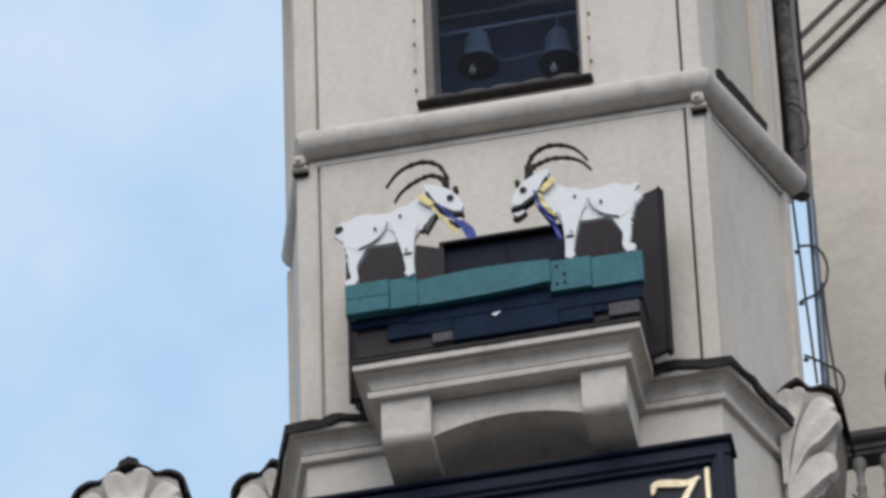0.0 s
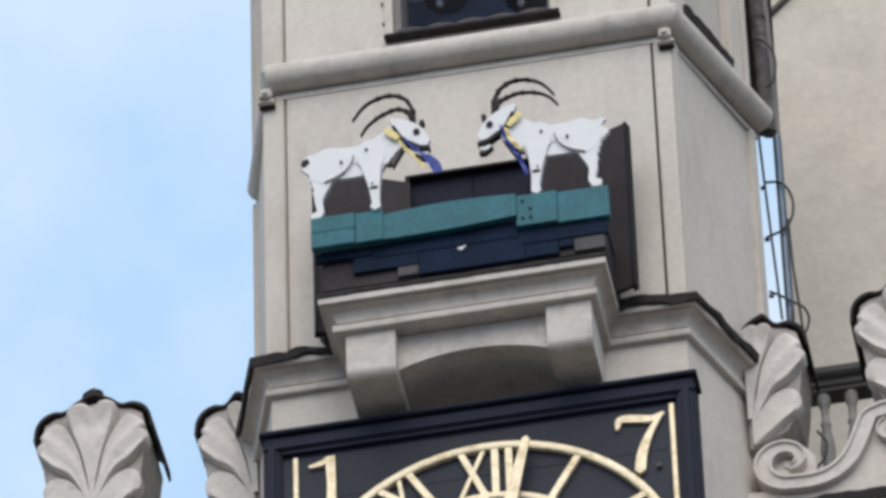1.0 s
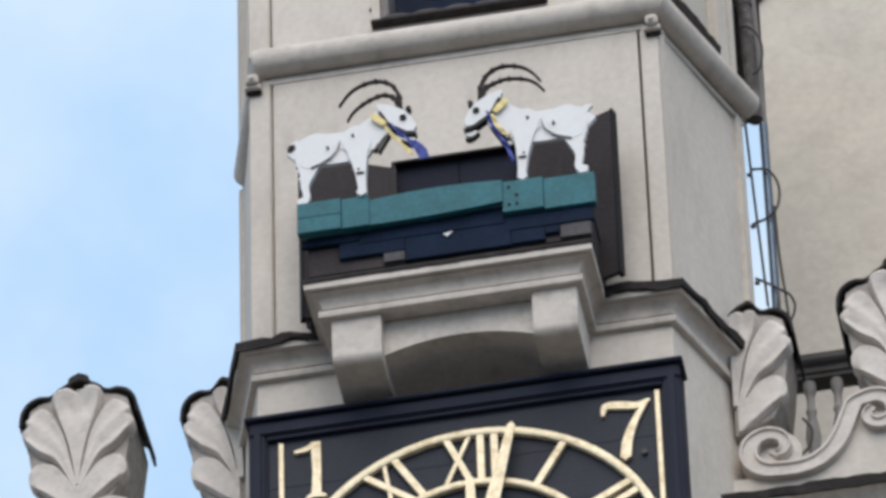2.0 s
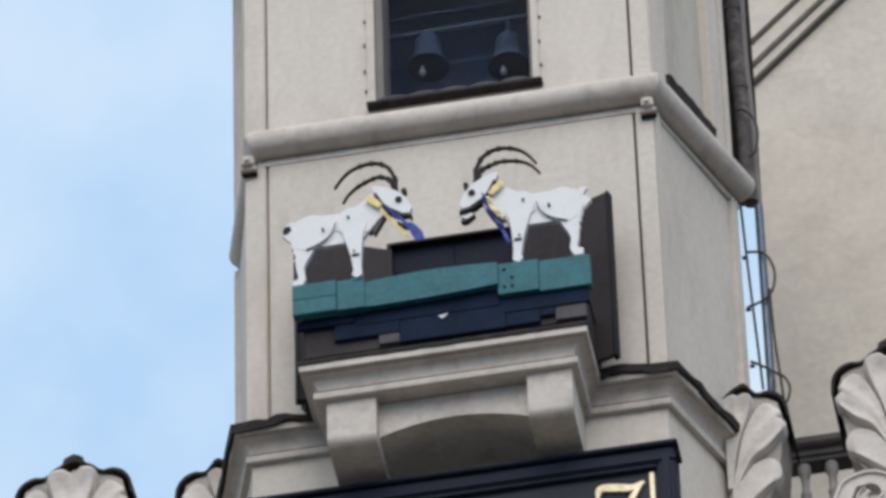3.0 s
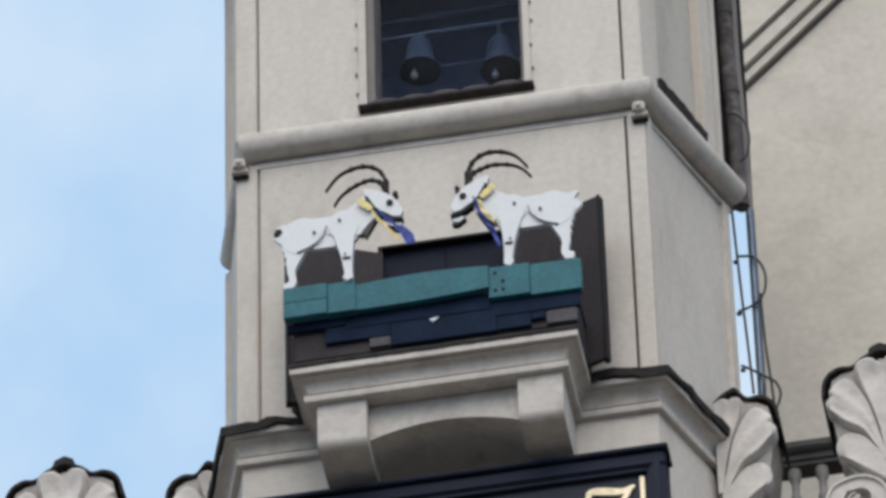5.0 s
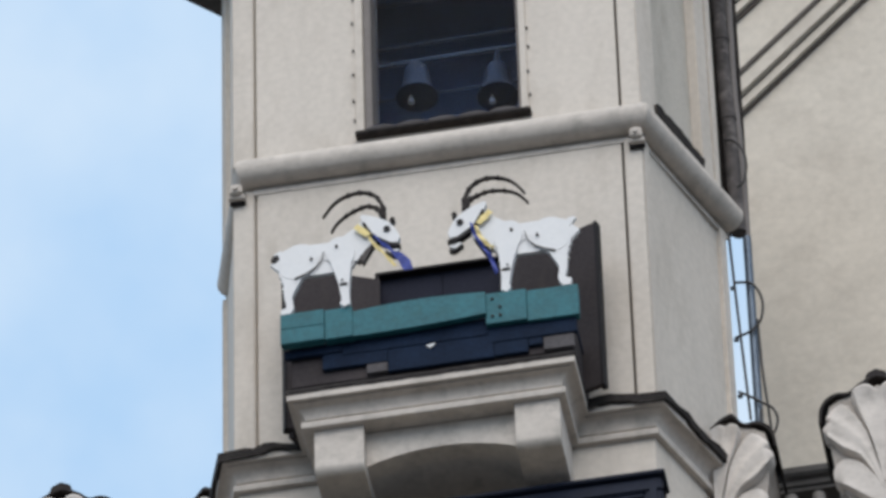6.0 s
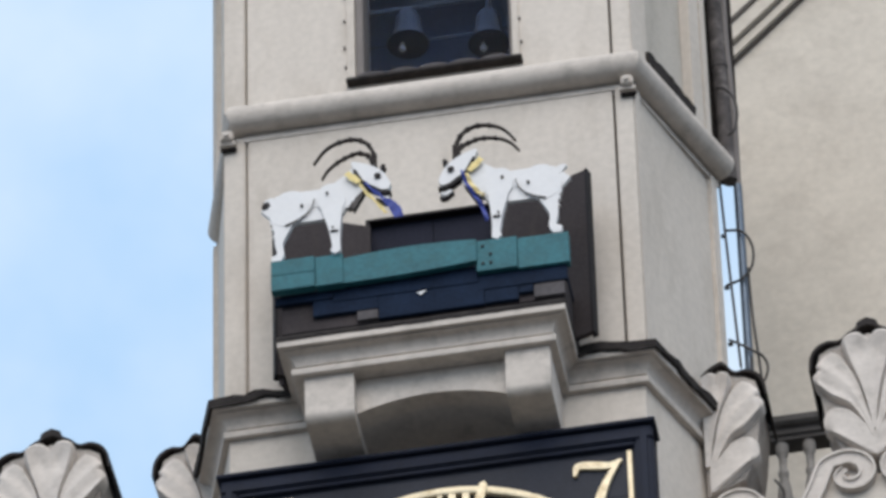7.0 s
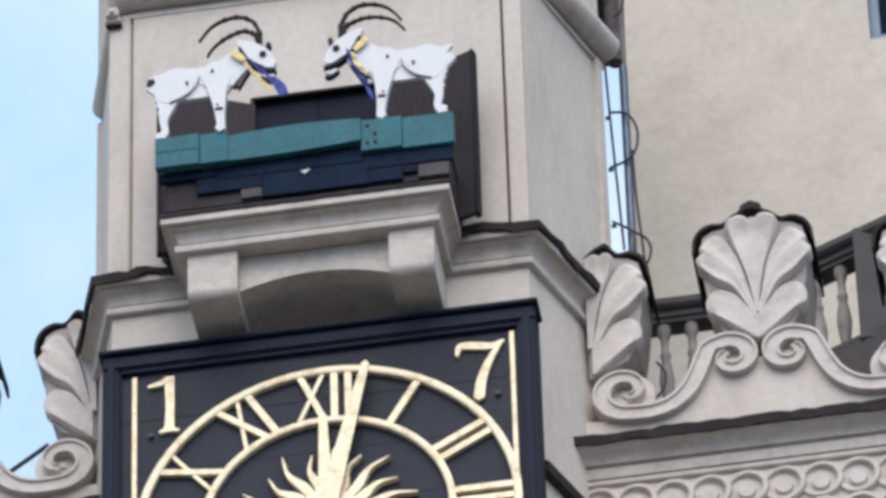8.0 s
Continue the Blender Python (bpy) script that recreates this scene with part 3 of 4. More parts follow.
# overlapping boards under the green front, each set a little behind the one above
for x0, x1, y, z0, z1 in ((-0.765, -0.46, -0.410, 27.370, 27.424), (-0.458, 0.30, -0.406, 27.345, 27.46), (0.302, 0.765, -0.404, 27.288, 27.40),
                          (-0.566, -0.225, -0.402, 27.265, 27.369), (-0.223, 0.33, -0.403, 27.190, 27.344), (0.332, 0.508, -0.401, 27.196, 27.287), (0.510, 0.585, -0.400, 27.235, 27.287)):
    bm = bmesh.new()
    box(bm, x0, x1, y, y + 0.028, z0, z1, 0.003)
    spart("apron_board", bm, NAVY)
for x0, x1, y, z0, z1 in ((-0.335, -0.226, -0.399, 27.200, 27.264), (0.588, 0.748, -0.396, 27.196, 27.286)):
    bm = bmesh.new()
    box(bm, x0, x1, y, y + 0.024, z0, z1, 0.003)
    spart("apron_batten", bm, BATTEN, "weathered grey-brown batten")
for x0, x1, y, z0, z1 in ((-0.772, -0.542, -0.475, 27.415, 27.518), (-0.772, -0.542, -0.474, 27.520, 27.625), (-0.540, -0.395, -0.462, 27.42, 27.625), (0.300, 0.513, -0.435, 27.392, 27.605), (0.515, 0.782, -0.425, 27.385, 27.597)):
    bm = bmesh.new()
    box(bm, x0, x1, y, y + 0.05, z0, z1, 0.0025)
    spart("green_board", bm, GREEN)
bm = bmesh.new()
N = 12
top = [(-0.396 + 0.698 * i / N, 27.598 + 0.020 * math.sin(math.pi * i / N) + 0.006 * i / N) for i in range(N + 1)]
bot = [(0.302 - 0.698 * i / N, 27.425 - 0.008 * math.sin(math.pi * i / N) + 0.03 * (1 - i / N)) for i in range(N + 1)]
plate(bm, top + bot, -0.452, -0.415)
spart("green_board", bm, GREEN, "bowed teal-green middle board")
for x, z in ((0.335, 27.44), (0.375, 27.44), (0.335, 27.56), (0.375, 27.50)):
    bm = bmesh.new()
    disc(bm, x, z, 0.009, 0.009, -0.441, -0.43, n=8)
    spart("bolt", bm, BLACK)
bm = bmesh.new()
plate(bm, [(-0.02, 27.325), (0.03, 27.335), (0.015, 27.318), (0.0, 27.306)], -0.412, -0.4035)
spart("paper_scrap", bm, WHITE, "small white torn scrap")

# ------------------------------------------------------------------ goats, cut from painted sheet
def goat(s, tail_up, lift, near_h, label):
    """A cut-out goat that looks along +x (s = 1) or -x (s = -1); its origin is the front hoof; lift raises the head."""
    bm = bmesh.new()

    def st(pts, widths, y0, y1, mat=0, n=6):
        stroke(bm, [(s * x, z) for x, z in pts], widths, y0, y1, mat, n)

    def dc(x, z, rx, rz, y0, y1, turn=0, mat=0):
        disc(bm, s * x, z, rx, rz, y0, y1, s * turn, 18, mat)

    st([(-0.315, 0.375), (-0.2, 0.372), (-0.07, 0.372), (0.02, 0.39)], [0.19, 0.215, 0.215, 0.21], -0.012, 0.012)
    st([(-0.04, 0.39), (0.05, 0.425), (0.10, 0.49), (0.13, 0.57)], [0.20, 0.20, 0.17, 0.10], -0.016, 0.014)
    # hindquarters and hind leg
    dc(-0.245, 0.365, 0.105, 0.125, -0.020, 0.0, -14)
    st([(-0.275, 0.30), (-0.285, 0.22), (-0.30, 0.13), (-0.292, 0.05), (-0.318, 0.014)], [0.15, 0.085, 0.044, 0.038, 0.062], -0.018, 0.012)
    st([(-0.262, 0.242), (-0.19, 0.275), (-0.13, 0.33), (-0.108, 0.405)], [0.011, 0.008, 0.006, 0.004], -0.026, -0.021, 3)
    # shoulder and front leg
    dc(-0.02, 0.39, 0.075, 0.11, -0.024, 0.0, 8)
    st([(-0.015, 0.31), (-0.005, 0.19), (0.0, 0.10), (0.004, 0.045), (0.0, 0.016)], [0.108, 0.066, 0.047, 0.043, 0.054], -0.028, 0.010)
    st([(-0.02, 0.150), (0.012, 0.150)], [0.014, 0.014], -0.034, -0.029, 1, 1)
    for x, z, r in ((-0.039, 0.428, 0.0075), (-0.174, 0.366, 0.0075), (-0.012, 0.180, 0.006)):
        dc(x, z, r, r * 1.1, -0.034, -0.010, 0, 3)
    # head
    def up(*pts):
        return [(x, z + lift) for x, z in pts]

    st(up((0.098, 0.622), (0.145, 0.572), (0.205, 0.510), (0.250, 0.455), (0.272, 0.422)), [0.024, 0.082, 0.108, 0.082, 0.060], -0.026, 0.010)
    st(up((0.106, 0.566), (0.155, 0.464), (0.215, 0.404), (0.262, 0.382), (0.292, 0.376)), [0.014, 0.018, 0.019, 0.021, 0.018], -0.032, 0.006, 1)
    st(up((0.235, 0.357), (0.262, 0.345), (0.286, 0.350)), [0.024, 0.026, 0.016], -0.020, 0.004)
    st(up((0.222, 0.347), (0.250, 0.322), (0.272, 0.311), (0.290, 0.318)), [0.013, 0.016, 0.016, 0.010], -0.022, 0.004, 1)
    dc(0.230, 0.500 + lift, 0.018, 0.019, -0.036, -0.02, 20, 1)
    dc(0.259, 0.558 + lift, 0.014, 0.020, -0.034, 0.0, -15, 1)
    # chest tuft
    st([(0.150, 0.40), (0.118, 0.35), (0.098, 0.29)], [0.016, 0.030, 0.012], -0.030, 0.004, 3)
    st([(0.10, 0.34), (0.075, 0.30)], [0.020, 0.010], -0.029, 0.003, 3, 1)
    # tail
    if tail_up:
        st([(-0.33, 0.43), (-0.352, 0.455), (-0.372, 0.462)], [0.05, 0.036, 0.018], -0.015, 0.008)
    else:
        st([(-0.33, 0.44), (-0.365, 0.425)], [0.05, 0.045], -0.015, 0.008, 0, 1)
        st([(-0.362, 0.42), (-0.378, 0.395)], [0.042, 0.03], -0.018, 0.009, 1, 1)
    # tufts on rump and hock
    for x, z in ((-0.345, 0.28), (-0.338, 0.24), (-0.332, 0.19), (-0.335, 0.33)):
        st([(x + 0.04, z + 0.02), (x, z - 0.004)], [0.04, 0.008], -0.014, 0.006, 0, 1)
    # ringed horns
    far_h = up((0.196, 0.556), (0.210, 0.662), (0.174, 0.770), (0.099, 0.818), (0.01, 0.806), (-0.057, 0.760), (-0.113, 0.677))
    for pts, w0, y in ((far_h, 0.0185, 0.004), (up(*near_h), 0.0135, -0.022)):
        w = [w0 * (1.35 if i < 2 else 1.0) - (w0 - 0.008) * i / (len(pts) - 1) for i in range(len(pts))]
        st(pts, w, y - 0.010, y + 0.010, 2)
        line = smooth_line([(x, z, k) for (x, z), k in zip(pts, w)], 6)
        for i in range(3, int(len(line) * 0.72), 4):
            q = line[i]
            dc(q.x, q.y, q.z * 0.72, q.z * 0.70, y - 0.015, y + 0.014, 0, 2)
    ob = part("goat_figure", bm, [WHITE, BLACK, HORN, SHADE])
    return tagged(ob, label, "figure", "pair of butting goats")


GOATS = ((1, (-0.4115, -0.563, 27.519), False, 0.0, ((0.205, 0.600), (0.185, 0.655), (0.130, 0.688), (0.064, 0.669), (0.008, 0.634), (-0.037, 0.588), (-0.065, 0.536)), "white sheet-metal goat figure with black ringed horns"),
         (-1, (0.4295, -0.523, 27.500), True, 0.030, ((0.196, 0.600), (0.176, 0.655), (0.125, 0.683), (0.063, 0.699), (-0.026, 0.682), (-0.087, 0.642), (-0.133, 0.577)), "white sheet-metal goat figure with raised tail and ringed horns"))
for s, at, up, lift, near, label in GOATS:
    goat(s, up, lift, near, label).location = at


def cloth(bm, s, pts, widths, y, wave):
    """A limp strip of ribbon along a line, rippling in depth."""
    line = smooth_line([(x, z, w) for (x, z), w in zip(pts, widths)], 6)
    rows = []
    for i, q in enumerate(line):
        a_, b_ = line[max(i - 1, 0)], line[min(i + 1, len(line) - 1)]
        d = Vector((b_.x - a_.x, b_.y - a_.y)).normalized()
        rows.append([(s * (q.x - d.y * q.z * v), y - wave * math.sin(i * 0.9 + 2.6 * v), q.y + d.x * q.z * v) for v in (-0.5, -0.2, 0.15, 0.5)])
    front = [[bm.verts.new(p) for p in r] for r in rows]
    rear = [[bm.verts.new((p[0], p[1] + 0.003, p[2])) for p in r] for r in rows]
    for i in range(len(rows) - 1):
        for k in range(3):
            bm.faces.new((front[i][k], front[i][k + 1], front[i + 1][k + 1], front[i + 1][k]))
            bm.faces.new((rear[i][k], rear[i + 1][k], rear[i + 1][k + 1], rear[i][k + 1]))
        for k in (0, 3):
            bm.faces.new((front[i][k], front[i + 1][k], rear[i + 1][k], rear[i][k]))
    for i in (0, -1):
        for k in range(3):
            bm.faces.new((front[i][k], front[i][k + 1], rear[i][k + 1], rear[i][k]))


RIBBONS = (
    (1, GOATS[0], (((0.135, 0.445), (0.175, 0.372), (0.230, 0.290), (0.272, 0.215)), (0.014, 0.018, 0.016, 0.022)),
     (((0.165, 0.440), (0.215, 0.370), (0.270, 0.300), (0.320, 0.235), (0.345, 0.160)), (0.012, 0.018, 0.024, 0.056, 0.046))),
    (-1, GOATS[1], (((0.145, 0.475), (0.125, 0.400), (0.085, 0.330), (0.054, 0.300)), (0.016, 0.022, 0.020, 0.014)),
     (((0.168, 0.490), (0.148, 0.400), (0.105, 0.300), (0.070, 0.220), (0.040, 0.105)), (0.014, 0.018, 0.018, 0.022, 0.020))),
)
for s, g, (yel, yw), (blu, bw) in RIBBONS:
    rib = thing("ribbon", "yellow and blue ribbon tied round the goat's neck", "ribbon", g[1], "ribbons on the goats")
    lift = g[3]
    bm = bmesh.new()
    cloth(bm, s, [(0.066, 0.545 + lift), (0.098, 0.508 + lift), (0.132, 0.468 + lift)], [0.034, 0.038, 0.034], -0.038, 0.003)
    part("collar", bm, YELLOW, rib, "yellow collar band", True)
    bm = bmesh.new()
    cloth(bm, s, yel, yw, -0.046, 0.006)
    part("ribbon_tail", bm, YELLOW, rib, "yellow ribbon end", True)
    bm = bmesh.new()
    cloth(bm, s, blu, bw, -0.058, 0.008)
    part("ribbon_tail", bm, BLUE, rib, "blue ribbon end", True)

# ------------------------------------------------------------------ clock
CX, CZ, CY = 0.042, 25.212, -0.13
clock = thing("clock", "black square tower clock with gilt Roman numerals and pointers", "clock", (CX, 0.0, CZ))


def cpart(name, bm, mats, label="", parent=None, smooth=False):
    bmesh.ops.translate(bm, vec=(-CX, 0, -CZ), verts=bm.verts)
    return part(name, bm, mats, parent or clock, label, smooth)


cpart("clock_back", boxed(-1.09, 1.115, CY + 0.04, -0.002, 23.95, 26.36), CLOCK)
plank = random.Random(5)
for k in range(7):
    z0 = 23.945 + k * 0.344
    dy = plank.uniform(0.0, 0.0015)
    cpart("board_plank", boxed(-1.09, 1.115, CY + 0.012 + dy, CY + 0.039, z0, z0 + 0.3428, bevel=0.001), CLOCK)
for x0, x1, z0, z1 in ((-1.112, -1.015, 23.93, 26.43), (1.035, 1.135, 23.93, 26.43)):
    bm = bmesh.new()
    box(bm, x0, x1, CY - 0.02, -0.002, z0, z1, 0.012)
    box(bm, x0 + 0.03, x1 - 0.03, CY - 0.032, CY - 0.018, z0, z1, 0.004)
    cpart("frame_side", bm, CLOCKTRIM)
bm = bmesh.new()
box(bm, -1.112, 1.135, CY - 0.03, -0.002, 26.348, 26.436, 0.01)
box(bm, -1.128, 1.152, CY - 0.055, -0.002, 26.438, 26.466, 0.006)
box(bm, -1.015, 1.035, CY - 0.015, -0.05, 26.322, 26.347, 0.004)
cpart("frame_top", bm, CLOCKTRIM)
for x in (-0.945, 1.006):
    bm = bmesh.new()
    box(bm, x - 0.012, x + 0.012, CY - 0.004, CY + 0.02, 24.1, 26.298, 0.002)
    cpart("gilt_line", bm, GOLD, "thin gilt border line")


def ring(r, w, y0, y1, n=72):
    b = bmesh.new()
    prof = [(r - w / 2, y1), (r - w / 2, y0 + 0.004), (r - w / 4, y0), (r + w / 4, y0), (r + w / 2, y0 + 0.004), (r + w / 2, y1)]
    rows = [[b.verts.new((CX + rr * math.sin(2 * math.pi * i / n), y, CZ + rr * math.cos(2 * math.pi * i / n))) for rr, y in prof] for i in range(n)]
    for i in range(n):
        for k in range(len(prof) - 1):
            b.faces.new((rows[i][k], rows[(i + 1) % n][k], rows[(i + 1) % n][k + 1], rows[i][k + 1]))
    return b


R_OUT, R_IN = 0.968, 0.636
cpart("outer_ring", ring(R_OUT, 0.042, CY - 0.02, CY + 0.014), GOLD, "gilt chapter ring")
cpart("inner_ring", ring(R_IN, 0.038, CY - 0.02, CY + 0.014), GOLD, "gilt inner ring")

ROMAN = ("XII", "I", "II", "III", "IIII", "V", "VI", "VII", "VIII", "IX", "X", "XI")
WID = {"I": 0.072, "V": 0.15, "X": 0.165}
for h, text in enumerate(ROMAN):
    bm = bmesh.new()
    total = sum(WID[c] for c in text)
    x = -total / 2
    lo, hi = R_IN + 0.012, R_OUT - 0.014

    def bar(xa, xb, wa, za=lo, zb=hi, sink=0.0):
        ang = 2 * math.pi * h / 12
        pts = [(xa - wa / 2, za), (xa + wa / 2, za), (xb + wa / 2, zb), (xb - wa / 2, zb)]
        plate(bm, [(CX + u * math.cos(ang) + v * math.sin(ang), CZ - u * math.sin(ang) + v * math.cos(ang)) for u, v in pts], CY - 0.014 + sink, CY + 0.013 + sink)

    for c in text:
        w = WID[c]
        m = x + w / 2
        if c == "I":
            bar(m, m, 0.036)
        elif c == "V":
            bar(m, m - 0.06, 0.034)
            bar(m, m + 0.06, 0.018, sink=0.004)
        else:
            bar(m + 0.062, m - 0.062, 0.036)
            bar(m - 0.062, m + 0.062, 0.022, sink=0.004)
        x += w
    cpart("numeral", bm, GOLD)

# sun with wavy rays, pointers, boss
sunm = cpart("sun_disc", ring(0.085, 0.17, CY - 0.03, CY + 0.014, 40), GOLD, "gilt sun emblem")
for k in range(20):
    a_ = 360 / 20 * k + 5
    ln = 0.47 if k % 2 == 0 else 0.41
    bm = bmesh.new()
    pts, wd = [], []
    for i in range(9):
        f = i / 8
        rr = 0.12 + (ln - 0.12) * f
        off = 0.017 * math.sin(f * 7.5) * (0.3 + f)
        ca, sa = math.cos(radians(a_)), math.sin(radians(a_))
        pts.append((CX + rr * sa + off * ca, CZ + rr * ca - off * sa))
        wd.append((0.030 + 0.03 * math.sin(math.pi * min(1.0, f * 1.4))) * (1 - f) ** 0.6 + 0.004)
    stroke(bm, pts, wd, CY - 0.022, CY + 0.013, n=1)
    cpart("sun_ray", bm, GOLD)


def hand(angle, length, w0, w1, y, name):
    bm = bmesh.new()
    ca, sa = math.cos(radians(angle)), math.sin(radians(angle))
    pts = [(-w0 / 2, -0.22), (w0 / 2, -0.22), (w0 / 2 * 1.2, 0.1), (w1 / 2, length - 0.02), (0.0, length), (-w1 / 2, length - 0.02), (-w0 / 2 * 1.2, 0.1)]
    plate(bm, [(CX + u * ca + v * sa, CZ - u * sa + v * ca) for u, v in pts], y - 0.012, y)
    cpart(name, bm, GOLD, "gilt tapering hand")


hand(-0.8, 0.655, 0.062, 0.042, CY - 0.034, "hour_hand")
hand(13.0, 0.985, 0.082, 0.04, CY - 0.052, "minute_hand")
bm = bmesh.new()
disc(bm, CX, CZ, 0.06, 0.06, CY - 0.08, CY - 0.03)
cpart("hand_boss", bm, GOLD)

# date figures in the corners
bm = bmesh.new()
Y0, Y1 = CY - 0.006, CY + 0.014
stroke(bm, [(-0.765, 26.275), (-0.760, 26.08), (-0.765, 25.925)], [0.052, 0.044, 0.05], Y0, Y1, n=3, round_ends=False)
stroke(bm, [(-0.765, 26.262), (-0.81, 26.235), (-0.870, 26.222)], [0.034, 0.03, 0.018], Y0 - 0.002, Y1 - 0.002)
stroke(bm, [(-0.812, 25.908), (-0.765, 25.922), (-0.716, 25.908)], [0.016, 0.034, 0.016], Y0 - 0.002, Y1 - 0.002)
cpart("figure_one", bm, GOLD, "gilt figure 1")
bm = bmesh.new()
stroke(bm, [(0.722, 26.172), (0.742, 26.232), (0.825, 26.226), (0.90, 26.214), (0.962, 26.240)], [0.016, 0.040, 0.046, 0.038, 0.018], Y0, Y1)
stroke(bm, [(0.945, 26.225), (0.885, 26.11), (0.845, 25.99), (0.830, 25.88)], [0.022, 0.036, 0.05, 0.056], Y0 - 0.003, Y1 - 0.003)
cpart("figure_seven", bm, GOLD, "gilt figure 7")
for x, z in ((0.925, 25.90), (-0.86, 25.90)):
    bm = bmesh.new()
    disc(bm, x, z, 0.015, 0.015, CY - 0.004, CY + 0.013, n=10)
    cpart("screw_head", bm, IRON)

# ------------------------------------------------------------------ attic crest
AY = 0.50


def blade(edge_a, edge_b, profile, tip, flip, nu=12):
    """A carved leaf lofted between its two edges in x and z; profile(u, f) is how far it stands out, tip(u) moves its end."""
    b = bmesh.new()
    la, lb = smooth_line(edge_a, 6), smooth_line(edge_b, 6)
    m = len(la)
    grid = []
    for i in range(m):
        f = i / (m - 1)
        row = []
        for k in range(nu + 1):
            u = -1 + 2 * k / nu
            p = la[i].lerp(lb[i], (u + 1) / 2) + Vector(tip(u)) * f ** 4
            row.append(b.verts.new((flip * p.x, -profile(u, f), p.y)))
        grid.append(row)
    for r0, r1 in zip(grid, grid[1:]):
        for k in range(nu):
            b.faces.new((r0[k], r0[k + 1], r1[k + 1], r1[k]))
    edge = [r[0] for r in grid] + grid[-1][1:] + [r[-1] for r in grid[::-1]][1:] + grid[0][::-1][1:-1]
    back = [b.verts.new((v.co.x, 0.05, v.co.z)) for v in edge]
    for i in range(len(edge)):
        j = (i + 1) % len(edge)
        b.faces.new((edge[i], edge[j], back[j], back[i]))
    bmesh.ops.recalc_face_normals(b, faces=b.faces)
    return b


def bump(x, at, width):
    return math.exp(-((x - at) / width) ** 2)


def palmette(cx, cz, halves, flip, label):
    """halves: 0 for the whole leaf, 1 for its outer half alone."""
    t = thing("palmette", label, "ornament", (AXIS + flip * (cx - AXIS), AY, cz), "palmettes on the attic crest")

    def both(half):
        """A closed outline from its outer half, listed from the foot to the top."""
        low = [(-0.02, half[-1][1]), (-0.02, half[0][1])] if halves else [(-x, z) for x, z in half[::-1] if x > 0]
        return [(flip * x, z) for x, z in half + low]

    bm = bmesh.new()
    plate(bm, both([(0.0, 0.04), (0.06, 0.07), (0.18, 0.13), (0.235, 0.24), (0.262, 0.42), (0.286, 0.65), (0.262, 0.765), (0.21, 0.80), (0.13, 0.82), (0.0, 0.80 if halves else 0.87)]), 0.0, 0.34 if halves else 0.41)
    part("stone_back", bm, SHADED_FLANK, t, "weather-stained stone block with side shade in its colour")
    # lead capping: a thin bent sheet over the top, with a knob and hanging edges
    over = smooth_line([(0.322, 0.66), (0.312, 0.745), (0.275, 0.808), (0.215, 0.838), (0.155, 0.834)] + ([(0.10, 0.905), (0.06, 0.895), (0.02, 0.87), (-0.02, 0.83)] if halves else [(0.105, 0.876), (0.062, 0.904), (0.05, 0.938), (0.0, 0.965)]), 4)
    under = smooth_line([(0.309, 0.655), (0.299, 0.736), (0.266, 0.792), (0.212, 0.820), (0.158, 0.817)] + ([(0.10, 0.882), (0.06, 0.872), (0.02, 0.85), (-0.02, 0.81)] if halves else [(0.105, 0.857), (0.062, 0.882), (0.036, 0.903), (0.0, 0.915)]), 4)
    ring = [tuple(p) for p in over] + [tuple(p) for p in under[::-1]]
    for g in ((1,) if halves else (-1, 1)):
        bm = bmesh.new()
        plate(bm, [(flip * g * x, z) for x, z in ring], -0.02, 0.37 if halves else 0.45)
        bmesh.ops.recalc_face_normals(bm, faces=bm.faces)
        part("lead_cap", bm, ZINC, t, "dark lead capping")

    def rim(u, f, at=0.90):
        """How far a leaf rolls back along its two edges."""
        return max(0.0, (abs(u) - at) / (1 - at)) ** 2 * min(1.0, 2.5 * f)

    def heart(u):
        return (0.0, 0.062 * (1 - abs(u) ** 4) - 0.03) if halves else (0.0, 0.066 * (1 - abs(u) ** 4) - 0.034 * bump(u, 0, 0.24))

    def heart_rise(u, f):
        lip = 0.020 * max(0.0, (f - 0.72) / 0.28) ** 2 - 0.030 * max(0.0, (f - 0.955) / 0.045) ** 2
        hollow = 0.014 * bump(f, 0.80, 0.10) * (bump(u, -0.42, 0.30) + bump(u, 0.42, 0.30))
        return 0.030 + 0.026 * f + 0.018 * f * u * u + lip - hollow - 0.014 * bump(u, 0, 0.16) * max(0.0, f - 0.72) / 0.28 - 0.026 * rim(u, f)

    right = [(0.007, 0.215), (0.028, 0.37), (0.062, 0.52), (0.112, 0.67), (0.141, 0.785)]
    left = [(-0.02 if halves else -x, z) for x, z in right]
    part("leaf", blade(left, right, heart_rise, heart, flip, 20), STONE, t, smooth=True)

    def upper_rise(u, f):
        fold = 0.004 * bump(u, 0.12, 0.12) * max(0.0, f - 0.45) / 0.55
        swell = 0.014 * f * (1 - bump(u, -0.45, 0.32) - bump(u, 0.50, 0.30)) - 0.026 * max(0.0, (f - 0.93) / 0.07) ** 2
        return 0.030 + 0.018 * f + swell - fold - 0.010 * f * max(0.0, -u) - 0.024 * rim(u, f)

    def upper_tip(u):
        out = 0.058 * (1 - abs(u) ** 3) - 0.022 * bump(u, 0.12, 0.17)
        return (out, 0.25 * out)

    def lower_rise(u, f):
        return 0.028 + 0.012 * f + 0.016 * f * u * u - 0.006 * bump(u, -0.75, 0.25) * f - 0.022 * max(0.0, (f - 0.90) / 0.10) ** 2 - 0.022 * rim(u, f)

    def lower_tip(u):
        out = 0.050 * (1 - abs(u) ** 2.6)
        return (out, -0.04 * out)

    def sided(tip, g):
        return lambda u: (g * tip(u)[0], tip(u)[1])

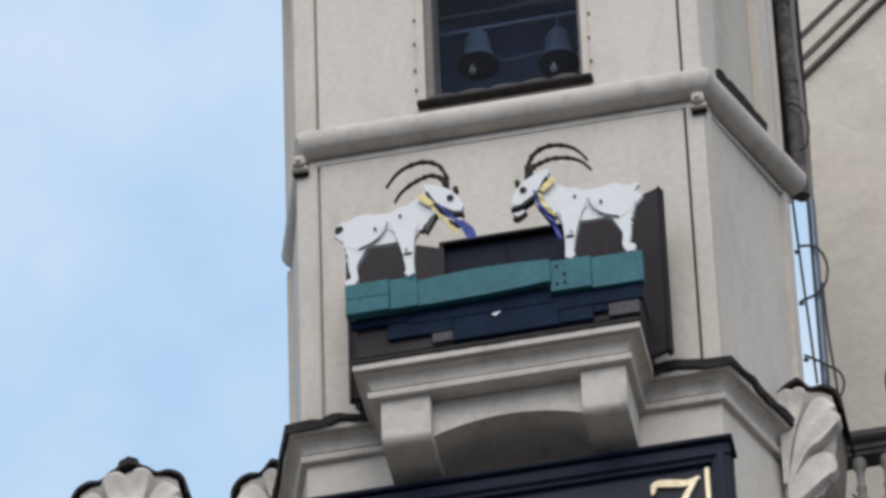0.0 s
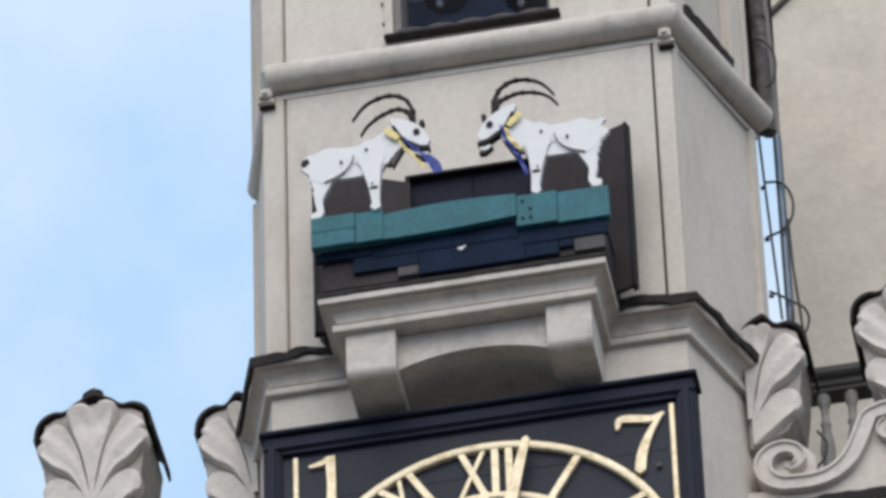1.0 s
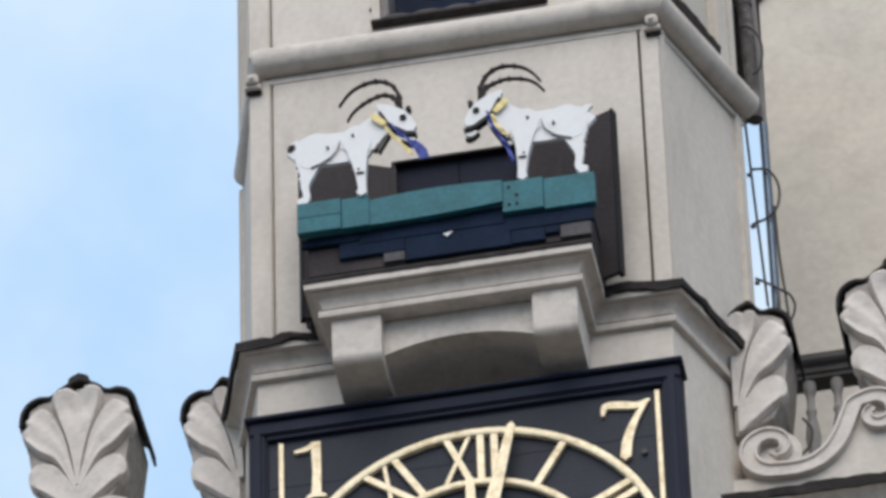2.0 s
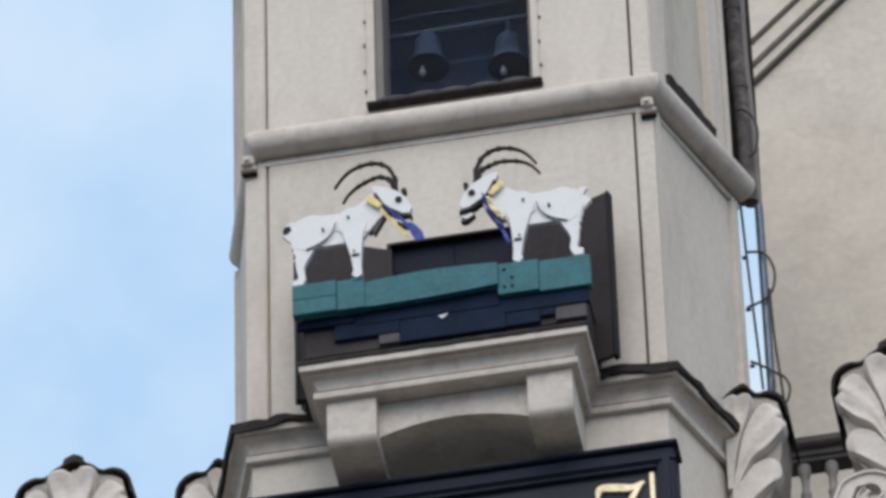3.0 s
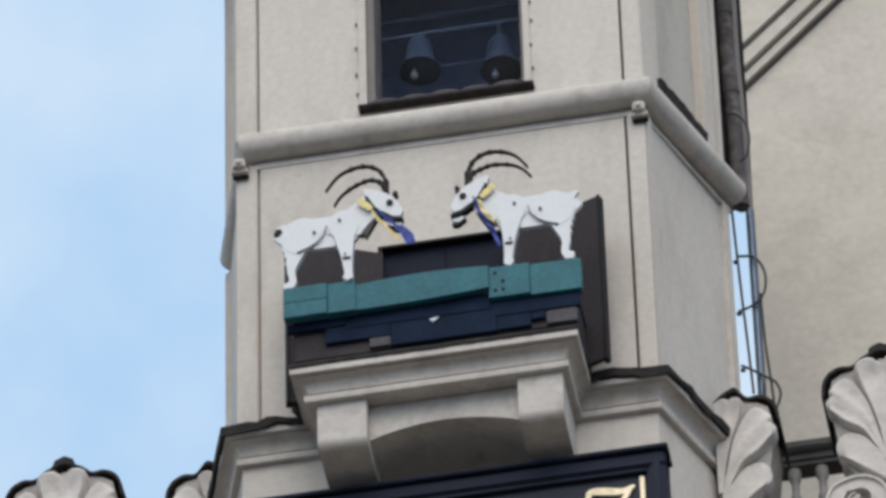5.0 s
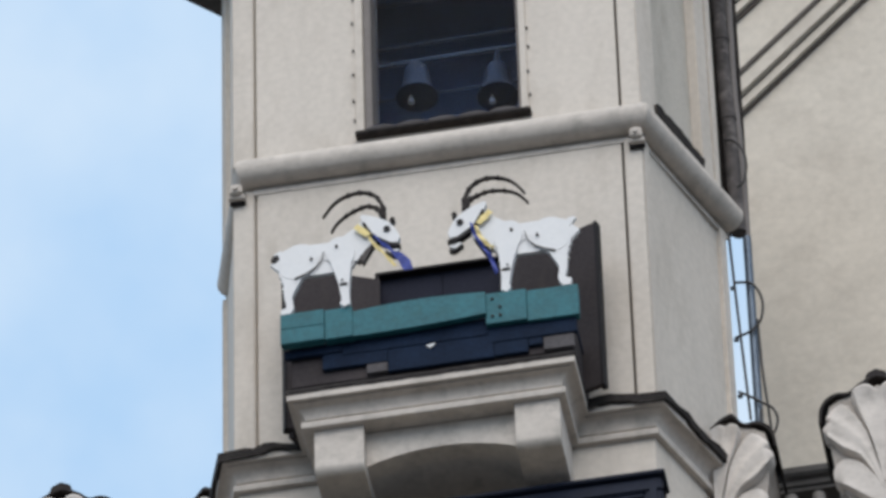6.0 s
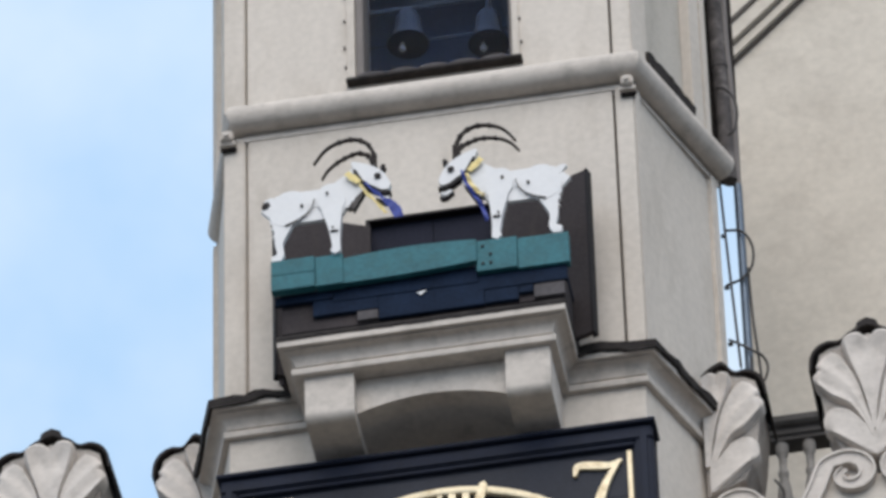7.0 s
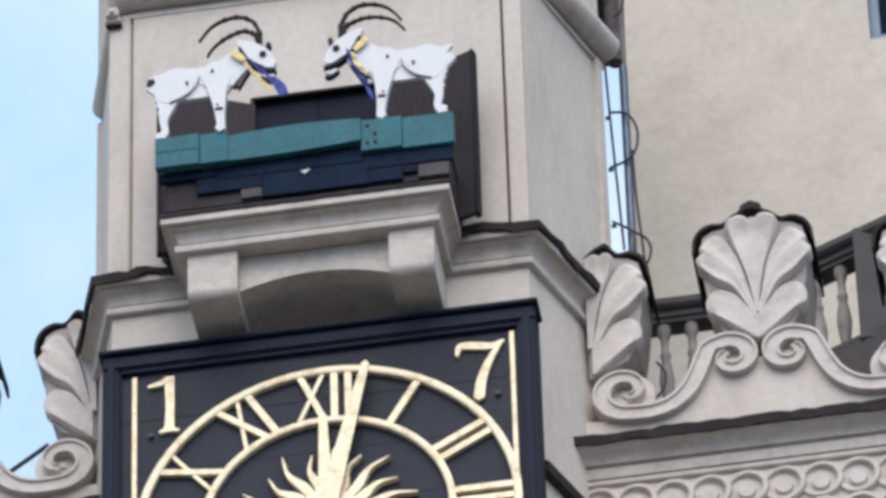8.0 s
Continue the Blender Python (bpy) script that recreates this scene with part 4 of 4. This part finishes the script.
    for g in ((1,) if halves else (-1, 1)):
        a_ = [(0.004, 0.22), (0.034, 0.37), (0.072, 0.55), (0.130, 0.69), (0.190, 0.755)]
        b_ = [(0.006, 0.16), (0.060, 0.28), (0.122, 0.385), (0.205, 0.440), (0.272, 0.525)]
        part("leaf", blade([(g * x, z) for x, z in a_], [(g * x, z) for x, z in b_], upper_rise, sided(upper_tip, g), flip, 18), STONE, t, smooth=True)
        a_ = [(0.0, 0.20), (0.055, 0.275), (0.120, 0.355), (0.215, 0.385)]
        b_ = [(0.0, 0.045), (0.065, 0.080), (0.130, 0.130), (0.212, 0.210)]
        part("leaf", blade([(g * x, z) for x, z in a_], [(g * x, z) for x, z in b_], lower_rise, sided(lower_tip, g), flip, 14), STONE, t, smooth=True)
    t.scale.z = 1.045
    return t


def mirrored(pts, mx):
    return [(2 * mx - x, z) for x, z in pts]


C1, C2, MID = (1.508, 26.41), (2.064, 26.556), 2.215


def scroll_line():
    pts = []
    for i in range(22):
        f = i / 21
        a_ = -60 + 330 * f
        r = 0.048 + 0.100 * f ** 0.9
        pts.append((C1[0] + r * math.cos(radians(a_)), C1[1] + r * math.sin(radians(a_))))
    pts += [(1.63, 26.256), (1.742, 26.288), (1.835, 26.375), (1.897, 26.505), (1.945, 26.632)]
    for i in range(20):
        f = i / 19
        a_ = 122 - 350 * f
        r = 0.086 * (1 - f) ** 0.9 + 0.036
        pts.append((C2[0] + r * math.cos(radians(a_)), C2[1] + r * math.sin(radians(a_))))
    return pts


def beside(pts, wid, share):
    """The line beside a curve, at a share of its width."""
    out = []
    for i, (p, w) in enumerate(zip(pts, wid)):
        a_, b_ = pts[max(i - 1, 0)], pts[min(i + 1, len(pts) - 1)]
        d = Vector((b_[0] - a_[0], b_[1] - a_[1])).normalized()
        out.append((p[0] - d.y * w * share, p[1] + d.x * w * share))
    return out


AXIS = 0.03


def crest(flip):
    side = "attic crest of grey carved stone with scrolls"
    t = thing("attic_crest", side, "parapet", (AXIS + flip * (MID - AXIS), AY, 25.97))

    def put(name, bm, mats, label="", smooth=False):
        bmesh.ops.translate(bm, vec=(-flip * MID, -AY, -26.06), verts=bm.verts)
        return part(name, bm, mats, t, label, smooth)

    line = scroll_line()
    n = len(line)
    wid = [0.044 + 0.052 * min(1.0, i / 14, (n - 1 - i) / 14) for i in range(n)]
    for mirror in (False, True):
        pts = mirrored(line, MID) if mirror else line
        pts = [(flip * x, z) for x, z in pts]
        bm = bmesh.new()
        stroke(bm, pts, wid, AY - 0.032, AY + 0.12, n=2)
        put("scroll_band", bm, STONE)
        for share in (-0.41, 0.41):
            bm = bmesh.new()
            stroke(bm, beside(pts, wid, share), [w * 0.16 for w in wid], AY - 0.046, AY - 0.02, n=2)
            put("scroll_fillet", bm, STONE)
        for c in (C1, C2):
            cx = 2 * MID - c[0] if mirror else c[0]
            bm = bmesh.new()
            disc(bm, flip * cx, c[1], 0.15 if c is C1 else 0.11, 0.15 if c is C1 else 0.11, AY + 0.012, AY + 0.14, n=28)
            put("volute_disc", bm, STONE)
            bm = bmesh.new()
            disc(bm, flip * cx, c[1], 0.016, 0.024, AY - 0.004, AY + 0.014, 40, n=14)
            put("volute_eye", bm, STONE)
    # field below the scrolls
    mid = line[22:27] + [(1.96, 26.60), (MID - 0.03, 26.56)]
    outline = [(1.24, 26.05), (1.24, 26.26), (1.40, 26.25)] + mid + mirrored(mid[::-1], MID) + [(2 * MID - 1.40, 26.25), (2 * MID - 1.24, 26.26), (2 * MID - 1.24, 26.05)]
    bm = bmesh.new()
    plate(bm, [(flip * x, z) for x, z in outline], AY, AY + 0.16)
    put("field_panel", bm, PLASTER)
    palmette(MID, 26.535, 0, flip, "carved stone palmette with dark lead cap on the crest")
    palmette(1.345, 26.42, 1, flip, "half palmette carved against the turret's flank")
    palmette(3.155, 26.42, 0, flip, "carved stone palmette with dark lead cap above a volute")


for flip in (-1, 1):
    crest(flip)
    # cornice, flashing and frieze below the crest
    cor = thing("attic_cornice", "grey moulded cornice over a frieze of linked rings", "cornice", (flip * 3.4, 0.6, 25.12))

    def put(name, bm, mats, label="", smooth=False, parent=None):
        bmesh.ops.translate(bm, vec=(-flip * 3.4, -0.6, -25.2), verts=bm.verts)
        return part(name, bm, mats, parent or cor, label, smooth)

    path = [(1.22, 0.5), (5.6, 0.5)] if flip > 0 else [(-5.6, 0.5), (-1.22, 0.5)]
    bm = bmesh.new()
    sweep(bm, path, [(-0.05, 25.84), (0.024, 25.842), (0.026, 25.878), (0.030, 25.902), (0.010, 25.905), (0.010, 25.922), (0.038, 25.925), (0.042, 25.938), (0.052, 25.955), (0.070, 25.970), (0.094, 25.979), (0.098, 25.985), (0.115, 25.987), (0.115, 26.02), (-0.05, 26.03)])
    put("cornice_moulding", bm, MOULD, smooth=True)
    bm = bmesh.new()
    rag2 = random.Random(21)
    sweep(bm, dense(path, 0.06), [(0.10, 25.998), (0.130, 25.988), (0.135, 26.048), (0.05, 26.084), (-0.02, 26.10)], jitter=lambda i, k: rag2.uniform(-0.008, 0.010))
    put("flashing", bm, ZINC, "dark uneven sheet flashing")
    bm = bmesh.new()
    x0, x1 = sorted((flip * 1.2, flip * 5.6))
    box(bm, x0, x1, 0.5, 0.78, 25.2, 26.04)
    put("frieze_wall", bm, PLASTER)
    bm = bmesh.new()
    box(bm, x0, x1, 0.478, 0.5, 25.800, 25.832, 0.004)
    put("fillet", bm, MOULD)
    for row, zc in enumerate((25.672, 25.442)):
        for k in range(17):
            xc = flip * (1.337 + k * 0.19)
            b = bmesh.new()
            n = 26
            prof = [(1.0, 0.508), (0.985, 0.484), (0.93, 0.475), (0.77, 0.475), (0.71, 0.484), (0.69, 0.508)]
            rows = [[b.verts.new((xc + 0.118 * rr * math.sin(2 * math.pi * i / n), y - 0.010 * math.sin(2 * math.pi * i / n), zc + 0.118 * rr * math.cos(2 * math.pi * i / n))) for rr, y in prof] for i in range(n)]
            for i in range(n):
                for q in range(5):
                    b.faces.new((rows[i][q], rows[(i + 1) % n][q], rows[(i + 1) % n][q + 1], rows[i][q + 1]))
            put("ring_relief", b, STONE, smooth=True)
            b = bmesh.new()
            disc(b, xc, zc - 0.012, 0.046, 0.050, 0.478, 0.51, n=10)
            put("rosette", b, STONE)

bm = bmesh.new()
tube(bm, [(-1.55, 0.62, 26.575), (-1.80, 0.62, 26.385)], 0.013)
tagged(part("tie_rod", bm, IRON), "thin dark iron tie rod behind the crest", "rod")

# ------------------------------------------------------------------ gallery behind the crest
bm = bmesh.new()
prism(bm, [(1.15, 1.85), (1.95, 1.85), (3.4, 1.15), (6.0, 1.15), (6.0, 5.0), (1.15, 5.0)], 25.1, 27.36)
tagged(part("gallery_floor", bm, SHADED_STONE), "grey stone terrace behind the crest", "terrace", kind="structure")

bal = thing("balustrade", "weathered grey stone balustrade of the tower gallery", "balustrade", (1.95, 2.0, 27.40))
RAILP = [(1.20, 2.0), (1.95, 2.0), (3.35, 1.33)]


def bput(name, bm, mats, label="", smooth=False):
    bmesh.ops.translate(bm, vec=(-1.95, -2.0, -27.40), verts=bm.verts)
    return part(name, bm, mats, bal, label, smooth)


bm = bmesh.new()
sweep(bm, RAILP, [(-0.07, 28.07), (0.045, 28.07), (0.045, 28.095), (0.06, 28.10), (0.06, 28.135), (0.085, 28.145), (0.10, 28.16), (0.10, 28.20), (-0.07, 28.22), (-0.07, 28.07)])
bput("rail", bm, SHADED_STONE)
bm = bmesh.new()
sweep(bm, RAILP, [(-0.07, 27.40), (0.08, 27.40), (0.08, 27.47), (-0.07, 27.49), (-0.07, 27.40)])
bput("plinth", bm, SHADED_STONE)
BPROF = [(0.045, 27.47), (0.045, 27.51), (0.03, 27.53), (0.042, 27.60), (0.052, 27.68), (0.044, 27.76), (0.028, 27.84), (0.036, 27.855), (0.036, 27.875), (0.026, 27.89), (0.028, 27.98), (0.04, 28.00), (0.045, 28.03), (0.045, 28.085)]
spots = []
for (ax, ay), (bx, by) in zip(RAILP, RAILP[1:]):
    ln = math.hypot(bx - ax, by - ay)
    k = int(ln / 0.148)
    spots += [(ax + (bx - ax) * (i + 0.5) / k, ay + (by - ay) * (i + 0.5) / k) for i in range(k)]
for x, y in spots:
    if 2.62 < x < 2.86:
        continue
    bm = bmesh.new()
    turned(bm, x, y, [(0.82 * r, z) for r, z in BPROF], 14)
    bput("baluster", bm, TURNED, "paler turned stone baluster", smooth=True)
bm = bmesh.new()
box(bm, 2.67, 2.83, 1.52, 1.70, 27.40, 28.20, 0.008)
bput("pier", bm, SHADED_STONE)

# ------------------------------------------------------------------ tower
tower = thing("tower", "beige plastered tower wall behind the turret", "tower", (5.0, 5.0, 25.0))


def wput(name, bm, mats, label="", parent=None):
    bmesh.ops.translate(bm, vec=(-5.0, -5.0, -25.0), verts=bm.verts)
    return part(name, bm, mats, parent or tower, label)


TX, TY = 1.345, 3.0
VX0, VX1, VZ0, VZ1 = 2.775, 3.75, 30.97, 33.0
bm = bmesh.new()
holed(bm, TX, 9.0, 25.0, 44.0, VX0, VX1, VZ0, VZ1, TY, TY + 0.4)
wput("tower_wall", bm, TOWER)
wput("tower_core", boxed(TX + 0.004, 8.99, TY + 0.402, 9.0, 25.0, 44.0), TOWER)
win = wput("window", boxed(VX0, VX1, TY + 0.36, TY + 0.395, VZ0, VZ1), NAVY, "dark window of the tower")
wput("window_frame", boxed(VX0, VX0 + 0.06, TY + 0.06, TY + 0.14, VZ0, VZ1, bevel=0.006), PIPE, "grey-green frame", parent=win)
wput("window_sill", boxed(VX0, VX1, TY + 0.02, TY + 0.14, VZ0, VZ0 + 0.05, bevel=0.006), PIPE, "grey-green sill", parent=win)


def rake(x, z, length, turn, steps):
    bm = bmesh.new()
    c, s = math.cos(radians(turn)), math.sin(radians(turn))
    for v0, v1, proud in steps:
        q = [(0, v0), (length, v0), (length, v1), (0, v1)]
        plate(bm, [(x + u * c - v * s if u else x, z + u * s + v * c + (v * s * s / c if not u else 0)) for u, v in q], TY - proud, TY + 0.02)
    return bm


RK = 46.0
RAKES = (
    (31.975, ((0.010, 0.060, 0.050), (0.078, 0.168, 0.085)), ((-0.008, 0.010, 0.020), (0.060, 0.078, 0.035), (0.168, 0.194, 0.100))),
    (32.765, ((0.014, 0.062, 0.050), (0.080, 0.150, 0.085)), ((-0.012, 0.014, 0.020), (0.062, 0.080, 0.035))),
)
for z, steps, joints in RAKES:
    wput("raking_moulding", rake(TX + 0.002, z, 3.0, RK, steps), TOWER, "sloping moulded string course")
    wput("raking_joint", rake(TX + 0.001, z, 3.0, RK, joints), SOOT, "dark weathered joint")

# ------------------------------------------------------------------ pipes and cables beside the turret
dp = thing("downpipe", "dark rusty downpipe beside the turret", "pipe", (1.5, 1.0, 25.2))


def dput(name, bm, mats, label=""):
    bmesh.ops.translate(bm, vec=(-1.5, -1.0, -25.2), verts=bm.verts)
    return part(name, bm, mats, dp, label, True)


bm = bmesh.new()
tube(bm, smooth_line([(1.494, 1.0, 29.14), (1.486, 1.0, 29.39), (1.480, 1.0, 29.85), (1.470, 1.0, 30.27), (1.464, 1.0, 31.0), (1.458, 1.0, 32.2)], 3), 0.041, 14)
dput("upper_pipe", bm, RUST, "rusty brown upper length")
bm = bmesh.new()
tube(bm, smooth_line([(1.533, 1.02, 29.12), (1.532, 1.02, 29.39), (1.528, 1.02, 29.85), (1.516, 1.02, 30.27), (1.520, 1.02, 31.0), (1.52, 1.02, 32.2)], 3), 0.019, 12)
dput("conduit", bm, FRAME, "thin grey conduit")
# flat dark strip added behind the pipe for the turret's rear shadow
bm = bmesh.new()
plate(bm, [(1.37, 29.2), (1.545, 29.2), (1.552, 30.0), (1.552, 32.2), (1.37, 32.2)], 1.06, 1.08)
dput("shadow_strip", bm, ZINC, "dark strip standing in for the turret's shadow")
bm = bmesh.new()
tube(bm, [(1.529, 1.0, 25.2), (1.533, 1.0, 29.1)], 0.0235, 14)
dput("lower_pipe", bm, PIPE, "blue-grey lower length")
for z in (28.74, 28.36, 27.95):
    bm = bmesh.new()
    box(bm, 1.425, 1.452, 0.985, 1.01, z - 0.006, z + 0.006, 0.002)
    dput("clamp", bm, IRON)
for z, x in ((30.0, 1.477), (30.62, 1.467), (31.3, 1.463)):
    bm = bmesh.new()
    tube(bm, [(x, 1.0, z), (x - 0.001, 1.0, z + 0.05)], 0.046, 14)
    dput("pipe_collar", bm, RUST)

CABLES = (
    [(1.45, 0.97, 28.755), (1.545, 0.96, 28.72), (1.595, 0.96, 28.60), (1.585, 0.96, 28.46), (1.53, 0.96, 28.38), (1.437, 0.97, 28.35)],
    [(1.437, 0.97, 29.15), (1.456, 0.97, 28.6), (1.474, 0.97, 28.15), (1.490, 0.97, 27.75)],
    [(1.562, 0.97, 28.46), (1.570, 0.97, 28.1), (1.588, 0.97, 27.80), (1.60, 0.97, 27.55)],
    [(1.435, 0.96, 27.95), (1.49, 0.96, 27.91), (1.564, 0.96, 27.845), (1.611, 0.96, 27.80), (1.634, 0.96, 27.72), (1.612, 0.96, 27.63), (1.577, 0.96, 27.62), (1.545, 0.96, 27.675), (1.55, 0.96, 27.80)],
    [(1.31, 0.62, 27.34), (1.38, 0.75, 27.50), (1.48, 0.9, 27.60), (1.54, 0.97, 27.66)],
    [(1.455, 0.94, 29.80), (1.50, 0.93, 29.78), (1.55, 0.93, 29.70), (1.565, 0.93, 29.58), (1.545, 0.93, 29.46), (1.505, 0.93, 29.42)],
    [(1.66, 0.66, 26.66), (1.70, 0.66, 26.58), (1.69, 0.66, 26.48), (1.65, 0.66, 26.42)],
)
for pts in CABLES:
    bm = bmesh.new()
    tube(bm, smooth_line(pts, 6), 0.0075, 8)
    tagged(part("cable", bm, IRON, smooth=True), "thin dark lightning-conductor cable looped beside the turret", "cable", "cables beside the turret")
